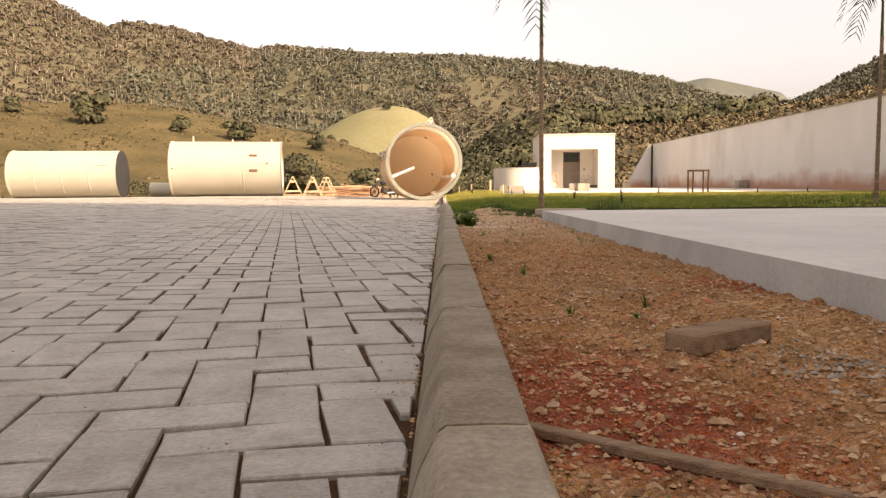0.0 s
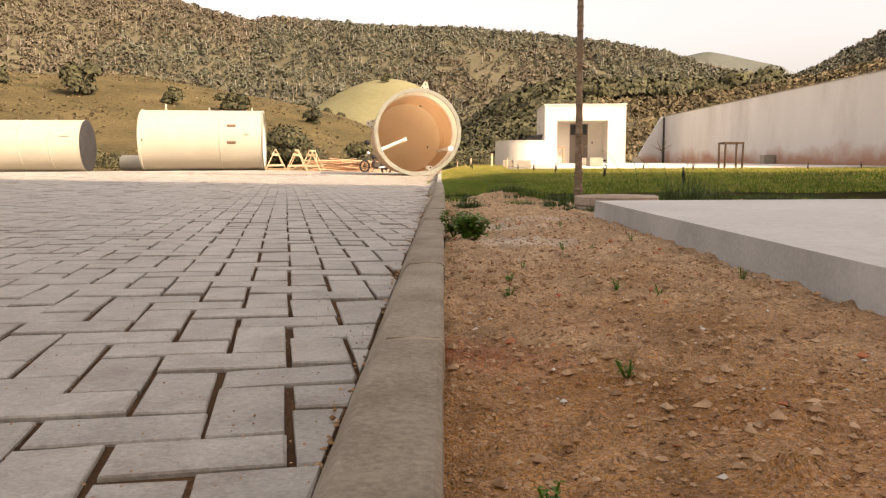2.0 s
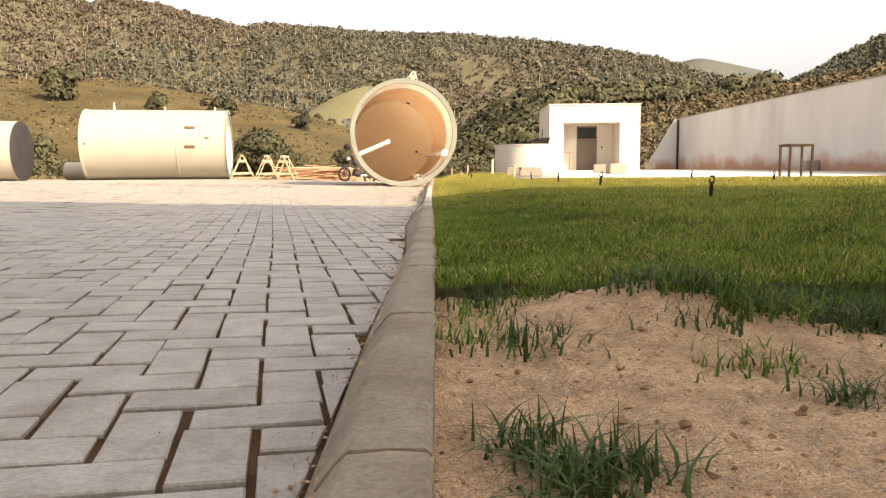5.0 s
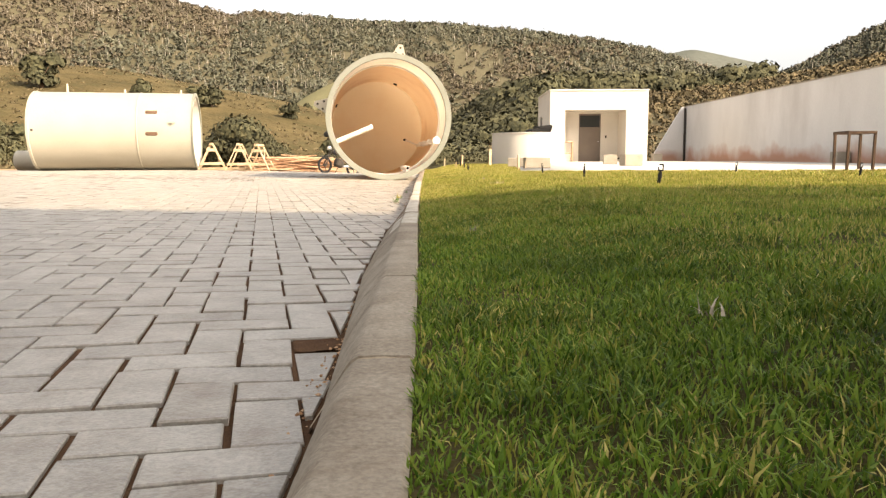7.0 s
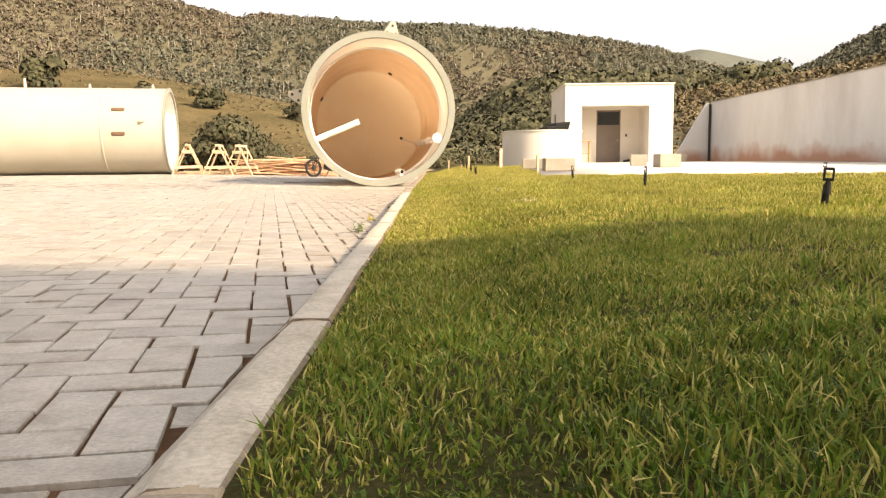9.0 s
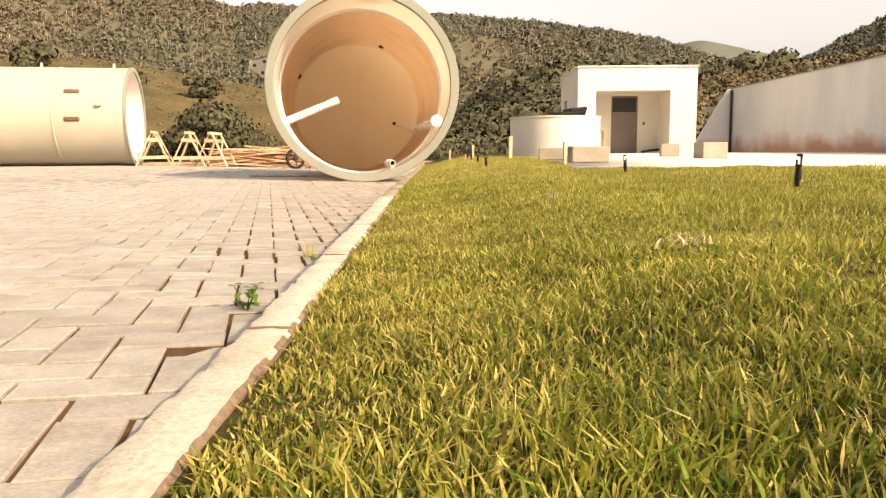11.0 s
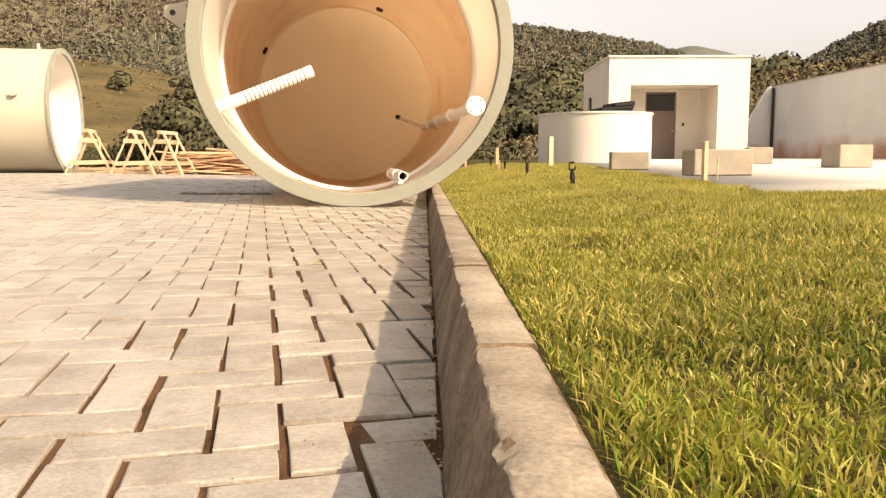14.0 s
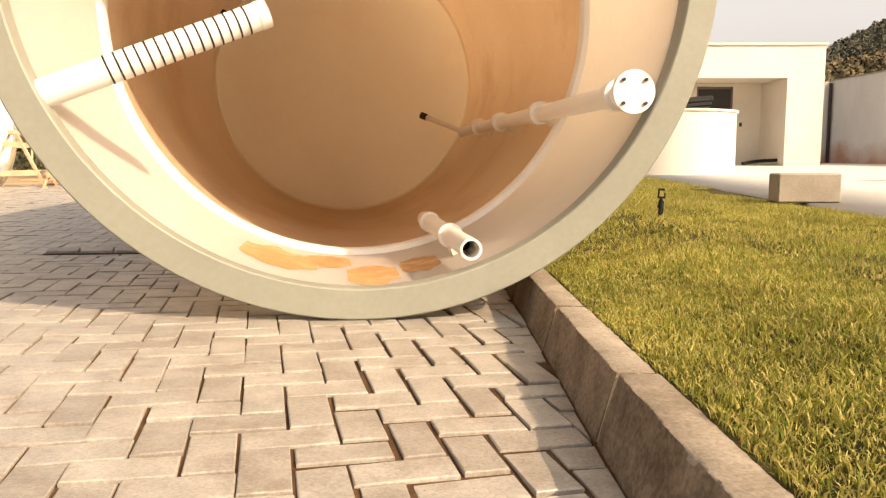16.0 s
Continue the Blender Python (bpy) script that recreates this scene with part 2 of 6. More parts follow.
    tone = n.new("ShaderNodeSeparateXYZ")
    l.new(vo.outputs["Color"], tone.inputs[0])
    tr = n.new("ShaderNodeMapRange")
    tr.inputs["To Min"].default_value, tr.inputs["To Max"].default_value = 0.76, 1.24
    l.new(tone.outputs["X"], tr.inputs["Value"])
    lit = n.new("ShaderNodeTexNoise")
    lit.inputs["Scale"].default_value, lit.inputs["Detail"].default_value = 9, 8
    lit.inputs["Roughness"].default_value = 0.72
    l.new(geo.outputs["Position"], lit.inputs["Vector"])
    lr_ = n.new("ShaderNodeMapRange")
    lr_.inputs["From Min"].default_value, lr_.inputs["From Max"].default_value = 0.33, 0.62
    lr_.inputs["To Min"].default_value, lr_.inputs["To Max"].default_value = 0.62, 1.15
    l.new(lit.outputs[0], lr_.inputs["Value"])
    both = n.new("ShaderNodeMath")
    both.operation = 'MULTIPLY'
    l.new(lr_.outputs[0], both.inputs[0])
    l.new(tr.outputs[0], both.inputs[1])
    hs = n.new("ShaderNodeHueSaturation")
    l.new(col, hs.inputs["Color"])
    l.new(both.outputs[0], hs.inputs["Value"])
    sa = n.new("ShaderNodeMapRange")
    sa.inputs["To Min"].default_value, sa.inputs["To Max"].default_value = 0.85, 1.12
    l.new(tone.outputs["Y"], sa.inputs["Value"])
    l.new(sa.outputs[0], hs.inputs["Saturation"])
    l.new(hs.outputs[0], b.inputs["Base Color"])
    hsum = n.new("ShaderNodeMath")
    hsum.operation = 'MULTIPLY_ADD'
    l.new(vb.outputs["Distance"], hsum.inputs[0])
    hsum.inputs[1].default_value = 2.6
    l.new(vo.outputs["Distance"], hsum.inputs[2])
    bp = n.new("ShaderNodeBump")
    bp.invert = True
    bp.inputs["Strength"].default_value, bp.inputs["Distance"].default_value = 0.8, 0.005
    l.new(hsum.outputs[0], bp.inputs["Height"])
    old = b.inputs["Normal"].links[0].from_socket
    l.new(old, bp.inputs["Normal"])
    l.new(bp.outputs[0], b.inputs["Normal"])
    return ma


M_SOIL = soil_material()
M_SLAB = surface("slab_concrete", (0.53, 0.51, 0.475), (0.66, 0.64, 0.60), scale=1.5, rough=0.85, bump=0.15, grain=70, stain=(0.44, 0.41, 0.37), stain_scale=0.9, stain_amount=0.35, spec=0.3, grain_depth=0.003, pits=0.08, pit_scale=20)
M_SLAB_SIDE = surface("slab_edge", (0.34, 0.335, 0.315), (0.50, 0.49, 0.465), scale=3, rough=0.9, bump=0.35, grain=80, spec=0.25, grain_depth=0.004, stain=(0.58, 0.57, 0.55), stain_scale=2.0, stain_amount=0.6, pits=0.05, pit_scale=60)
# Thatch brown, darkened to carry the shade between the blades.
M_LAWN = surface("shaded_lawn_thatch", (0.018, 0.022, 0.006), (0.085, 0.068, 0.024), scale=2.2, rough=1.0, bump=1.0, grain=130, spec=0.1, stain=(0.15, 0.10, 0.05), stain_scale=1.1, stain_amount=0.5)
M_GRASS = tri("grass_blades", [(0.03, 0.07, 0.006), (0.075, 0.14, 0.013), (0.135, 0.215, 0.024), (0.22, 0.30, 0.042), (0.34, 0.375, 0.085)], rough=0.5, noise_amount=0.4, scale=2.2, translucent=0.4)
M_TANK = surface("tank_fibreglass", (0.40, 0.365, 0.285), (0.46, 0.42, 0.335), scale=1.2, rough=0.42, bump=0.06, grain=25, spec=0.4, stain=(0.37, 0.33, 0.25), stain_scale=0.9, stain_amount=0.35, grain_depth=0.004)
M_TANK_SHELL = surface("thin_fibreglass", (0.77, 0.68, 0.53), (0.83, 0.74, 0.60), translucent=0.55, scale=1.2, rough=0.42, bump=0.06, grain=25, spec=0.4, grain_depth=0.004)
# Front lining: the lit copy, whiter than the same wall deeper in.
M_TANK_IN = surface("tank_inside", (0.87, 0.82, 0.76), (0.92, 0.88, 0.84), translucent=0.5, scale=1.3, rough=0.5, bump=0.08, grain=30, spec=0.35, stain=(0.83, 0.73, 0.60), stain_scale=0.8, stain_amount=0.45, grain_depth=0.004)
# Deep wall: failing light is put into a browner colour, with stains.
M_TANK_DEEP = surface("tank_inside_dim", (0.745, 0.535, 0.345), (0.82, 0.63, 0.44), translucent=0.45, scale=1.1, rough=0.5, bump=0.08, grain=30, spec=0.35, stain=(0.60, 0.35, 0.175), stain_scale=0.9, stain_amount=0.65, grain_depth=0.004)
# End wall: the warm glow inside the tank is tinted into the colour.
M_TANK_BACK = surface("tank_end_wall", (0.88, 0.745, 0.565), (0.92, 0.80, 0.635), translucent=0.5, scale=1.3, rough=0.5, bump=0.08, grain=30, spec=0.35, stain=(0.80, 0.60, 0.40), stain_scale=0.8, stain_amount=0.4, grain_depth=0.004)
M_TANK_RIM = surface("tank_rim", (0.235, 0.24, 0.195), (0.29, 0.29, 0.24), scale=2.2, rough=0.55, bump=0.08, grain=40, spec=0.35, grain_depth=0.003)
M_PVC = surface("white_pvc", (0.78, 0.75, 0.69), (0.84, 0.81, 0.76), scale=4, rough=0.3, bump=0.02, grain=50, spec=0.5)
M_DARK_END = surface("dark_grey_end", (0.03, 0.029, 0.03), (0.05, 0.048, 0.048), scale=1.5, rough=0.8, bump=0.05, grain=30, spec=0.2)
M_PLASTER = surface("white_plaster", (0.57, 0.53, 0.46), (0.66, 0.62, 0.55), scale=0.8, rough=0.88, bump=0.12, grain=40, spec=0.25, stain=(0.48, 0.44, 0.38), stain_scale=0.5, stain_amount=0.25, grain_depth=0.004)
M_WALL = surface("grey_wall_render", (0.56, 0.545, 0.52), (0.70, 0.68, 0.65), scale=0.5, rough=0.9, bump=0.15, grain=30, spec=0.2, stain=(0.42, 0.39, 0.36), stain_scale=0.35, stain_amount=0.5, stretch=(1, 1, 0.35), grain_depth=0.005)


def splash(ma):
    """Red earth splashed up the foot of the wall, in an uneven line."""
    n, l = ma.node_tree.nodes, ma.node_tree.links
    b = n["Principled BSDF"]
    col = b.inputs["Base Color"].links[0].from_socket
    geo = n.new("ShaderNodeNewGeometry")
    sep = n.new("ShaderNodeSeparateXYZ")
    l.new(geo.outputs["Position"], sep.inputs[0])
    no = n.new("ShaderNodeTexNoise")
    no.inputs["Scale"].default_value, no.inputs["Detail"].default_value = 0.55, 8
    l.new(geo.outputs["Position"], no.inputs["Vector"])
    ma_ = n.new("ShaderNodeMath")
    ma_.operation = 'MULTIPLY_ADD'
    l.new(no.outputs[0], ma_.inputs[0])
    ma_.inputs[1].default_value = -1.9
    l.new(sep.outputs["Z"], ma_.inputs[2])
    mr = n.new("ShaderNodeMapRange")
    mr.inputs["From Min"].default_value, mr.inputs["From Max"].default_value = 0.22, -0.35
    mr.inputs["To Max"].default_value = 0.85
    l.new(ma_.outputs[0], mr.inputs["Value"])
    mx = n.new("ShaderNodeMix")
    mx.data_type = 'RGBA'
    mx.inputs["B"].default_value = (0.40, 0.19, 0.11, 1)
    l.new(col, mx.inputs["A"])
    l.new(mr.outputs[0], mx.inputs["Factor"])
    l.new(mx.outputs["Result"], b.inputs["Base Color"])


splash(M_WALL)
M_CONCRETE = surface("bare_concrete", (0.27, 0.235, 0.185), (0.40, 0.355, 0.285), scale=3, rough=0.92, bump=0.4, grain=60, spec=0.2, stain=(0.34, 0.29, 0.22), stain_scale=2.0, stain_amount=0.4, grain_depth=0.004)
M_APRON = surface("apron_concrete", (0.55, 0.515, 0.455), (0.66, 0.625, 0.56), scale=0.9, rough=0.9, bump=0.2, grain=60, spec=0.25, stain=(0.56, 0.48, 0.38), stain_scale=0.7, stain_amount=0.35)
M_TIMBER = surface("raw_timber", (0.40, 0.28, 0.17), (0.62, 0.47, 0.31), scale=8, rough=0.8, bump=0.3, grain=90, per_object=0.3, spec=0.3)
M_OLD_WOOD = surface("weathered_wood", (0.19, 0.118, 0.074), (0.35, 0.235, 0.152), scale=12, rough=0.9, bump=0.6, grain=110, stain=(0.08, 0.05, 0.035), stain_scale=9, stain_amount=0.7, spec=0.2, stretch=(1, 4, 4))
M_DARK_WOOD = surface("dark_wet_wood", (0.05, 0.03, 0.019), (0.11, 0.07, 0.045), scale=12, rough=0.85, bump=0.5, grain=90, spec=0.2)
M_LUMBER = tri("stacked_lumber", [(0.30, 0.15, 0.08), (0.46, 0.26, 0.15), (0.56, 0.36, 0.22), (0.40, 0.20, 0.11)], rough=0.85, scale=6)
M_BLACK = surface("black_plastic", (0.008, 0.008, 0.008), (0.02, 0.019, 0.018), scale=9, rough=0.6, bump=0.05, spec=0.2)
M_STEEL = surface("dark_steel", (0.03, 0.027, 0.024), (0.07, 0.055, 0.043), scale=12, rough=0.65, metal=0.3, bump=0.1, spec=0.3)
M_CHROME = surface("bright_metal", (0.55, 0.55, 0.55), (0.68, 0.68, 0.68), scale=9, rough=0.3, metal=0.9, bump=0)
M_DOOR = surface("grey_door", (0.135, 0.105, 0.082), (0.175, 0.138, 0.108), scale=2, rough=0.5, bump=0.05)
M_BARK = surface("palm_trunk", (0.17, 0.12, 0.08), (0.34, 0.25, 0.17), scale=7, rough=0.95, bump=0.8, grain=60, stretch=(1, 1, 4), spec=0.1)
M_LEAF = tri("weed_leaves", [(0.06, 0.13, 0.014), (0.095, 0.185, 0.022), (0.13, 0.235, 0.03), (0.19, 0.29, 0.05)], rough=0.45, noise_amount=0.25, scale=45, translucent=0.35, bump=0.3)
M_PALM = tri("palm_fronds", [(0.04, 0.075, 0.025), (0.06, 0.10, 0.03), (0.10, 0.12, 0.04)], rough=0.55, translucent=0.25)
# Mountain foliage: distance haze is put into these greyed, narrow colours.
M_FOREST = tri("hazed_forest_leaves", [(0.078, 0.080, 0.052), (0.085, 0.086, 0.057), (0.092, 0.091, 0.062), (0.10, 0.097, 0.067), (0.118, 0.11, 0.079)], rough=0.95, noise_amount=0.4, scale=0.05)
# Dry brown foliage, with haze of the left mountain mixed into the colour.
M_FOREST_DRY = tri("dry_hazed_forest_leaves", [(0.094, 0.078, 0.05), (0.104, 0.086, 0.057), (0.116, 0.095, 0.064), (0.134, 0.11, 0.077)], rough=0.95, noise_amount=0.4, scale=0.05)
M_WOODS = tri("dark_wood_leaves", [(0.036, 0.036, 0.017), (0.055, 0.054, 0.026), (0.08, 0.074, 0.036), (0.125, 0.105, 0.055)], rough=0.9, noise_amount=0.4, scale=0.06)
M_SCRUB = tri("scrub_leaves", [(0.075, 0.062, 0.03), (0.115, 0.09, 0.045), (0.15, 0.112, 0.06), (0.062, 0.062, 0.028)], rough=0.9, noise_amount=0.35, scale=0.05)
M_PALE = tri("pale_trunks", [(0.30, 0.26, 0.21), (0.42, 0.37, 0.31), (0.22, 0.19, 0.15)], rough=0.9)
M_HILL_DRY = surface("dry_grass_hill", (0.055, 0.045, 0.021), (0.135, 0.104, 0.05), scale=0.09, rough=1.0, bump=1.0, grain=0.9, spec=0.05, stain=(0.05, 0.048, 0.022), stain_scale=0.07, stain_amount=0.85, grain_depth=0.8)
M_HILL_GREEN = surface("pasture_hill", (0.16, 0.15, 0.078), (0.23, 0.21, 0.115), scale=0.03, rough=1.0, bump=0.5, grain=0.5, spec=0.05, grain_depth=0.5)
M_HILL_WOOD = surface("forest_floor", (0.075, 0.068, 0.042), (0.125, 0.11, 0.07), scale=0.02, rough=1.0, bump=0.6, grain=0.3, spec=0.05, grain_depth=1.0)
# Farthest ridge: its grey-green haze is painted into the base colour.
M_HILL_FAR = surface("hazed_distant_forest", (0.085, 0.092, 0.078), (0.125, 0.13, 0.11), scale=0.02, rough=1.0, bump=0.9, grain=0.12, spec=0.05, grain_depth=2.0)
M_EARTH = surface("bare_earth", (0.30, 0.20, 0.115), (0.48, 0.35, 0.22), scale=0.6, rough=1.0, bump=0.6, grain=20, spec=0.1, stain=(0.16, 0.17, 0.06), stain_scale=0.25, stain_amount=0.6)
M_GLASS = surface("window_glass", (0.02, 0.022, 0.02), (0.03, 0.03, 0.028), scale=1, rough=0.05, bump=0, spec=0.8)
M_COVER = surface("cover_concrete", (0.33, 0.25, 0.185), (0.48, 0.39, 0.31), scale=4, rough=0.92, bump=0.5, grain=70, spec=0.2, stain=(0.56, 0.52, 0.46), stain_scale=2.5, stain_amount=0.7, grain_depth=0.005, pits=0.25)


# ---- ground, hills ----
KERB_X = 0.02                               # where the kerb's face meets the paving


def pave_z(x, y):
    """The yard falls to the kerb."""
    return 0.021 * min(9.0, max(0.0, -x)) + 0.03 * smooth(25, 27.5, y)


def kerb_foot(y):
    """How far the worn face runs out over the paving."""
    return float(np.interp(y, [8, 9, 10.3, 12, 14, 15.6], [0.0, -0.016, -0.012, 0.05, 0.058, 0.0]))


def kerb_top(y):
    return float(np.interp(y, [0, 8, 12, 17, 19, 21, 30], [0.105, 0.112, 0.122, 0.128, 0.152, 0.178, 0.18]))


def kerb_in(y):
    return float(np.interp(y, [-3, 1.5, 4, 9, 11, 16.5, 20, 24, 28], [0.035, 0.045, 0.05, 0.078, 0.07, 0.052, 0.05, 0.05, 0.05]))


def kerb_width(y):
    return float(np.interp(y, [-3, 2, 4, 9, 11, 13, 16.5, 19, 22, 26, 28], [0.11, 0.1, 0.105, 0.102, 0.102, 0.092, 0.085, 0.088, 0.1, 0.105, 0.105]))


def apron_edge(y):
    return 2.2 + 0.1 * (y - 25)


def lawn_z(x, y):
    far = float(np.interp(y, [7, 10, 16, 23, 28, 46, 60], [0.10, 0.165, 0.22, 0.235, 0.29, 0.48, 0.52]))
    near = kerb_top(y) - 0.012
    k = smooth(0.18, 1.4, x)
    return near + (far - near) * k + 0.012 * noise.noise((x * 1.3, y * 1.3, 4.0)) + 0.011 * smooth(0.25, 0.6, x) * noise.noise((x * 3.4, y * 3.4, 14.0))


def soil_z(x, y):
    mound = 0.10 * math.exp(-((x - 0.66) / 0.30) ** 2 - ((y - 7.75) / 0.28) ** 2)
    clods = max(0.0, noise.noise((x * 13, y * 13, 2.0))) * 0.026 + max(0.0, noise.noise((x * 27, y * 27, 3.0))) * 0.022
    return 0.05 + 0.016 * noise.noise((x * 2.5, y * 2.5, 1.0)) + clods + 0.004 * noise.noise((x * 60, y * 60, 5.0)) + mound


FAR = ([-0.9, -0.58, -0.50, -0.455, -0.428, -0.405, -0.335, -0.282, -0.238, -0.208, -0.16, -0.06, 0.016, 0.09, 0.165, 0.24, 0.314, 0.345, 0.39, 0.463, 0.50, 0.537, 0.59, 0.75],
       [0.36, 0.29, 0.255, 0.231, 0.217, 0.224, 0.216, 0.20, 0.187, 0.193, 0.189, 0.182, 0.18, 0.175, 0.167, 0.157, 0.142, 0.131, 0.122, 0.12, 0.138, 0.157, 0.178, 0.22])
RIGHT = ([0.0, 0.05, 0.09, 0.135, 0.172, 0.224, 0.314, 0.388, 0.463, 0.537, 0.7], [0.0, 0.036, 0.062, 0.076, 0.080, 0.080, 0.078, 0.086, 0.098, 0.116, 0.15])
LEFT = ([-0.9, -0.58, -0.43, -0.357, -0.282, -0.245, -0.208, -0.163, -0.118, -0.06, 0.0, 0.05], [0.10, 0.119, 0.115, 0.109, 0.096, 0.089, 0.083, 0.075, 0.061, 0.04, 0.015, 0.0])
MIDDLE = ([-0.22, -0.18, -0.15, -0.126, -0.096, -0.066, -0.03, 0.0, 0.03, 0.06], [0.02, 0.06, 0.082, 0.096, 0.108, 0.114, 0.108, 0.09, 0.05, 0.01])
# crest profile, start of the slope, distance of the crest
FAR = (FAR[0], [e - 0.011 for e in FAR[1]])
PEAK = ([0.2, 0.30, 0.345, 0.40, 0.45, 0.50], [0.0, 0.137, 0.1445, 0.134, 0.124, 0.0])
LAYERS = ((FAR, 420, 820), (RIGHT, 75, 230), (LEFT, 95, 280), (MIDDLE, 300, 440), (PEAK, 1000, 1250))


def hill(u, r):
    """Height and kind of the land at the bearing u (sideways per metre ahead) and the distance r."""
    best, which = 0.02, -1
    for i, ((us, es), r0, r1) in enumerate(LAYERS):
        e = sum(float(np.interp(u + d, us, es)) for d in ((-0.008, -0.004, 0, 0.004, 0.008) if i != 3 else (-0.03, -0.015, 0, 0.015, 0.03))) / 5
        h = e * r1 / math.hypot(1, u) * (smooth(r0, r1, r) if r < r1 else 1 - 0.5 * smooth(r1, r1 * 1.6, r))
        h *= 1 + 0.025 * noise.noise((u * 9, r * 0.012, i * 7.0)) * smooth(r0, r0 + 30, r)
        if h > best:
            best, which = h, i
    return best, which


def land_point(u, r):
    h, which = hill(u, r)
    k = r / math.hypot(1, u)
    return Vector(((u - 0.004) * k, k - 2.4, h)), which


def build_land():
    us = np.concatenate([np.tan(np.linspace(-1.45, -0.62, 26)), np.tan(np.linspace(-0.61, 0.64, 220)), np.tan(np.linspace(0.65, 1.45, 26))])
    rs = np.concatenate([np.linspace(30, 100, 36), np.geomspace(103, 1500, 120)])
    vs, fs, kinds = [], [], []
    for r in rs:
        for u in us:
            p, w = land_point(u, r)
            if r < 75:
                p.z = -0.05 + (p.z + 0.05) * smooth(40, 60, r) + 0.14 * smooth(39.4, 40.6, p.y) * smooth(0, 3, -p.x) * (1 - smooth(50, 60, r))
            vs.append(p)
            kinds.append(w)
    n = len(us)
    for i in range(len(rs) - 1):
        for j in range(n - 1):
            a = i * n + j
            fs.append((a, a + 1, a + n + 1, a + n))
    start = len(vs)
    # the rest of the sheet, behind and beside
    ring = [Vector((p.x, p.y, -0.05)) for p in vs[:n]]
    outer_l, outer_r = vs[(len(rs) - 1) * n], vs[len(rs) * n - 1]
    vs += [Vector((-1500, -1500, -0.05)), Vector((1500, -1500, -0.05)), Vector((0, -30, -0.05))]
    fs += [(j, start + 2, j + 1) for j in range(n - 1)]
    fs += [(0, start, start + 2), (start, start + 1, start + 2), (n - 1, start + 2, start + 1)]
    left = [i * n for i in range(len(rs))]
    right = [i * n + n - 1 for i in range(len(rs))]
    fs += [(a, b, start) for a, b in zip(left, left[1:])] + [(b, a, start + 1) for a, b in zip(right, right[1:])]
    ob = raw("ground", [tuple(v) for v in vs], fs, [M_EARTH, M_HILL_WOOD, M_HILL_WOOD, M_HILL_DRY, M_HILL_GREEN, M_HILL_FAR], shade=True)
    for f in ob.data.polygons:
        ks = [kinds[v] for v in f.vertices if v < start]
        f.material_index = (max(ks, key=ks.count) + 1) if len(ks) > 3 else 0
    tagged(ob, "valley ground rising to dry grass hills and wooded mountains", "ground", kind="structure")


build_land()


def leaf_crowns(name, centres, sizes, cards, material, label, squash=0.8, card=0.36, parent=None, kind="stuff", triangles=False):
    """Ragged crowns: each a cloud of small tilted leaf clumps."""
    rng = np.random.default_rng(len(centres) * 7 + cards)
    c = np.repeat(np.asarray(centres, float), cards, axis=0)
    s = np.repeat(np.asarray(sizes, float), cards)[:, None]
    d = rng.normal(size=c.shape)
    d /= np.linalg.norm(d, axis=1)[:, None]
    d[:, 2] = np.abs(d[:, 2]) * 1.05 - 0.22
    rad = rng.uniform(0.55, 1.05, (len(c), 1))
    p = c + d * s * rad * np.array([1, 1, squash])
    nrm = d + rng.normal(size=c.shape) * 0.32
    nrm /= np.linalg.norm(nrm, axis=1)[:, None]
    t = np.cross(nrm, rng.normal(size=c.shape))
    t /= np.linalg.norm(t, axis=1)[:, None]
    b = np.cross(nrm, t)
    w = s * card * rng.uniform(0.6, 1.3, (len(c), 1))
    if triangles:
        q = np.stack([p - t * w - b * w * 0.6, p + t * w - b * w * 0.7, p + b * w * 1.15], axis=1).reshape(-1, 3)
        f = np.arange(len(q)).reshape(-1, 3)
    else:
        bow = nrm * w * 0.25
        q = np.stack([p - t * w - b * w * 0.7 - bow, p + t * w * 0.9 - b * w, p + t * w + b * w * 0.8 - bow, p - t * w * 0.8 + b * w + bow * 0.5], axis=1).reshape(-1, 3)
        f = np.arange(len(q)).reshape(-1, 4)
    ob = raw(name, q, f, material, parent, shade=True)
    soft = d + rng.normal(size=c.shape) * 0.18 + np.array([0, 0, 0.7])          # lit like a rounded crown
    ob.data.normals_split_custom_set_from_vertices(np.repeat(soft / np.linalg.norm(soft, axis=1)[:, None], f.shape[1], axis=0).tolist())
    if kind:
        tagged(ob, label, "trees", kind=kind)
    return ob


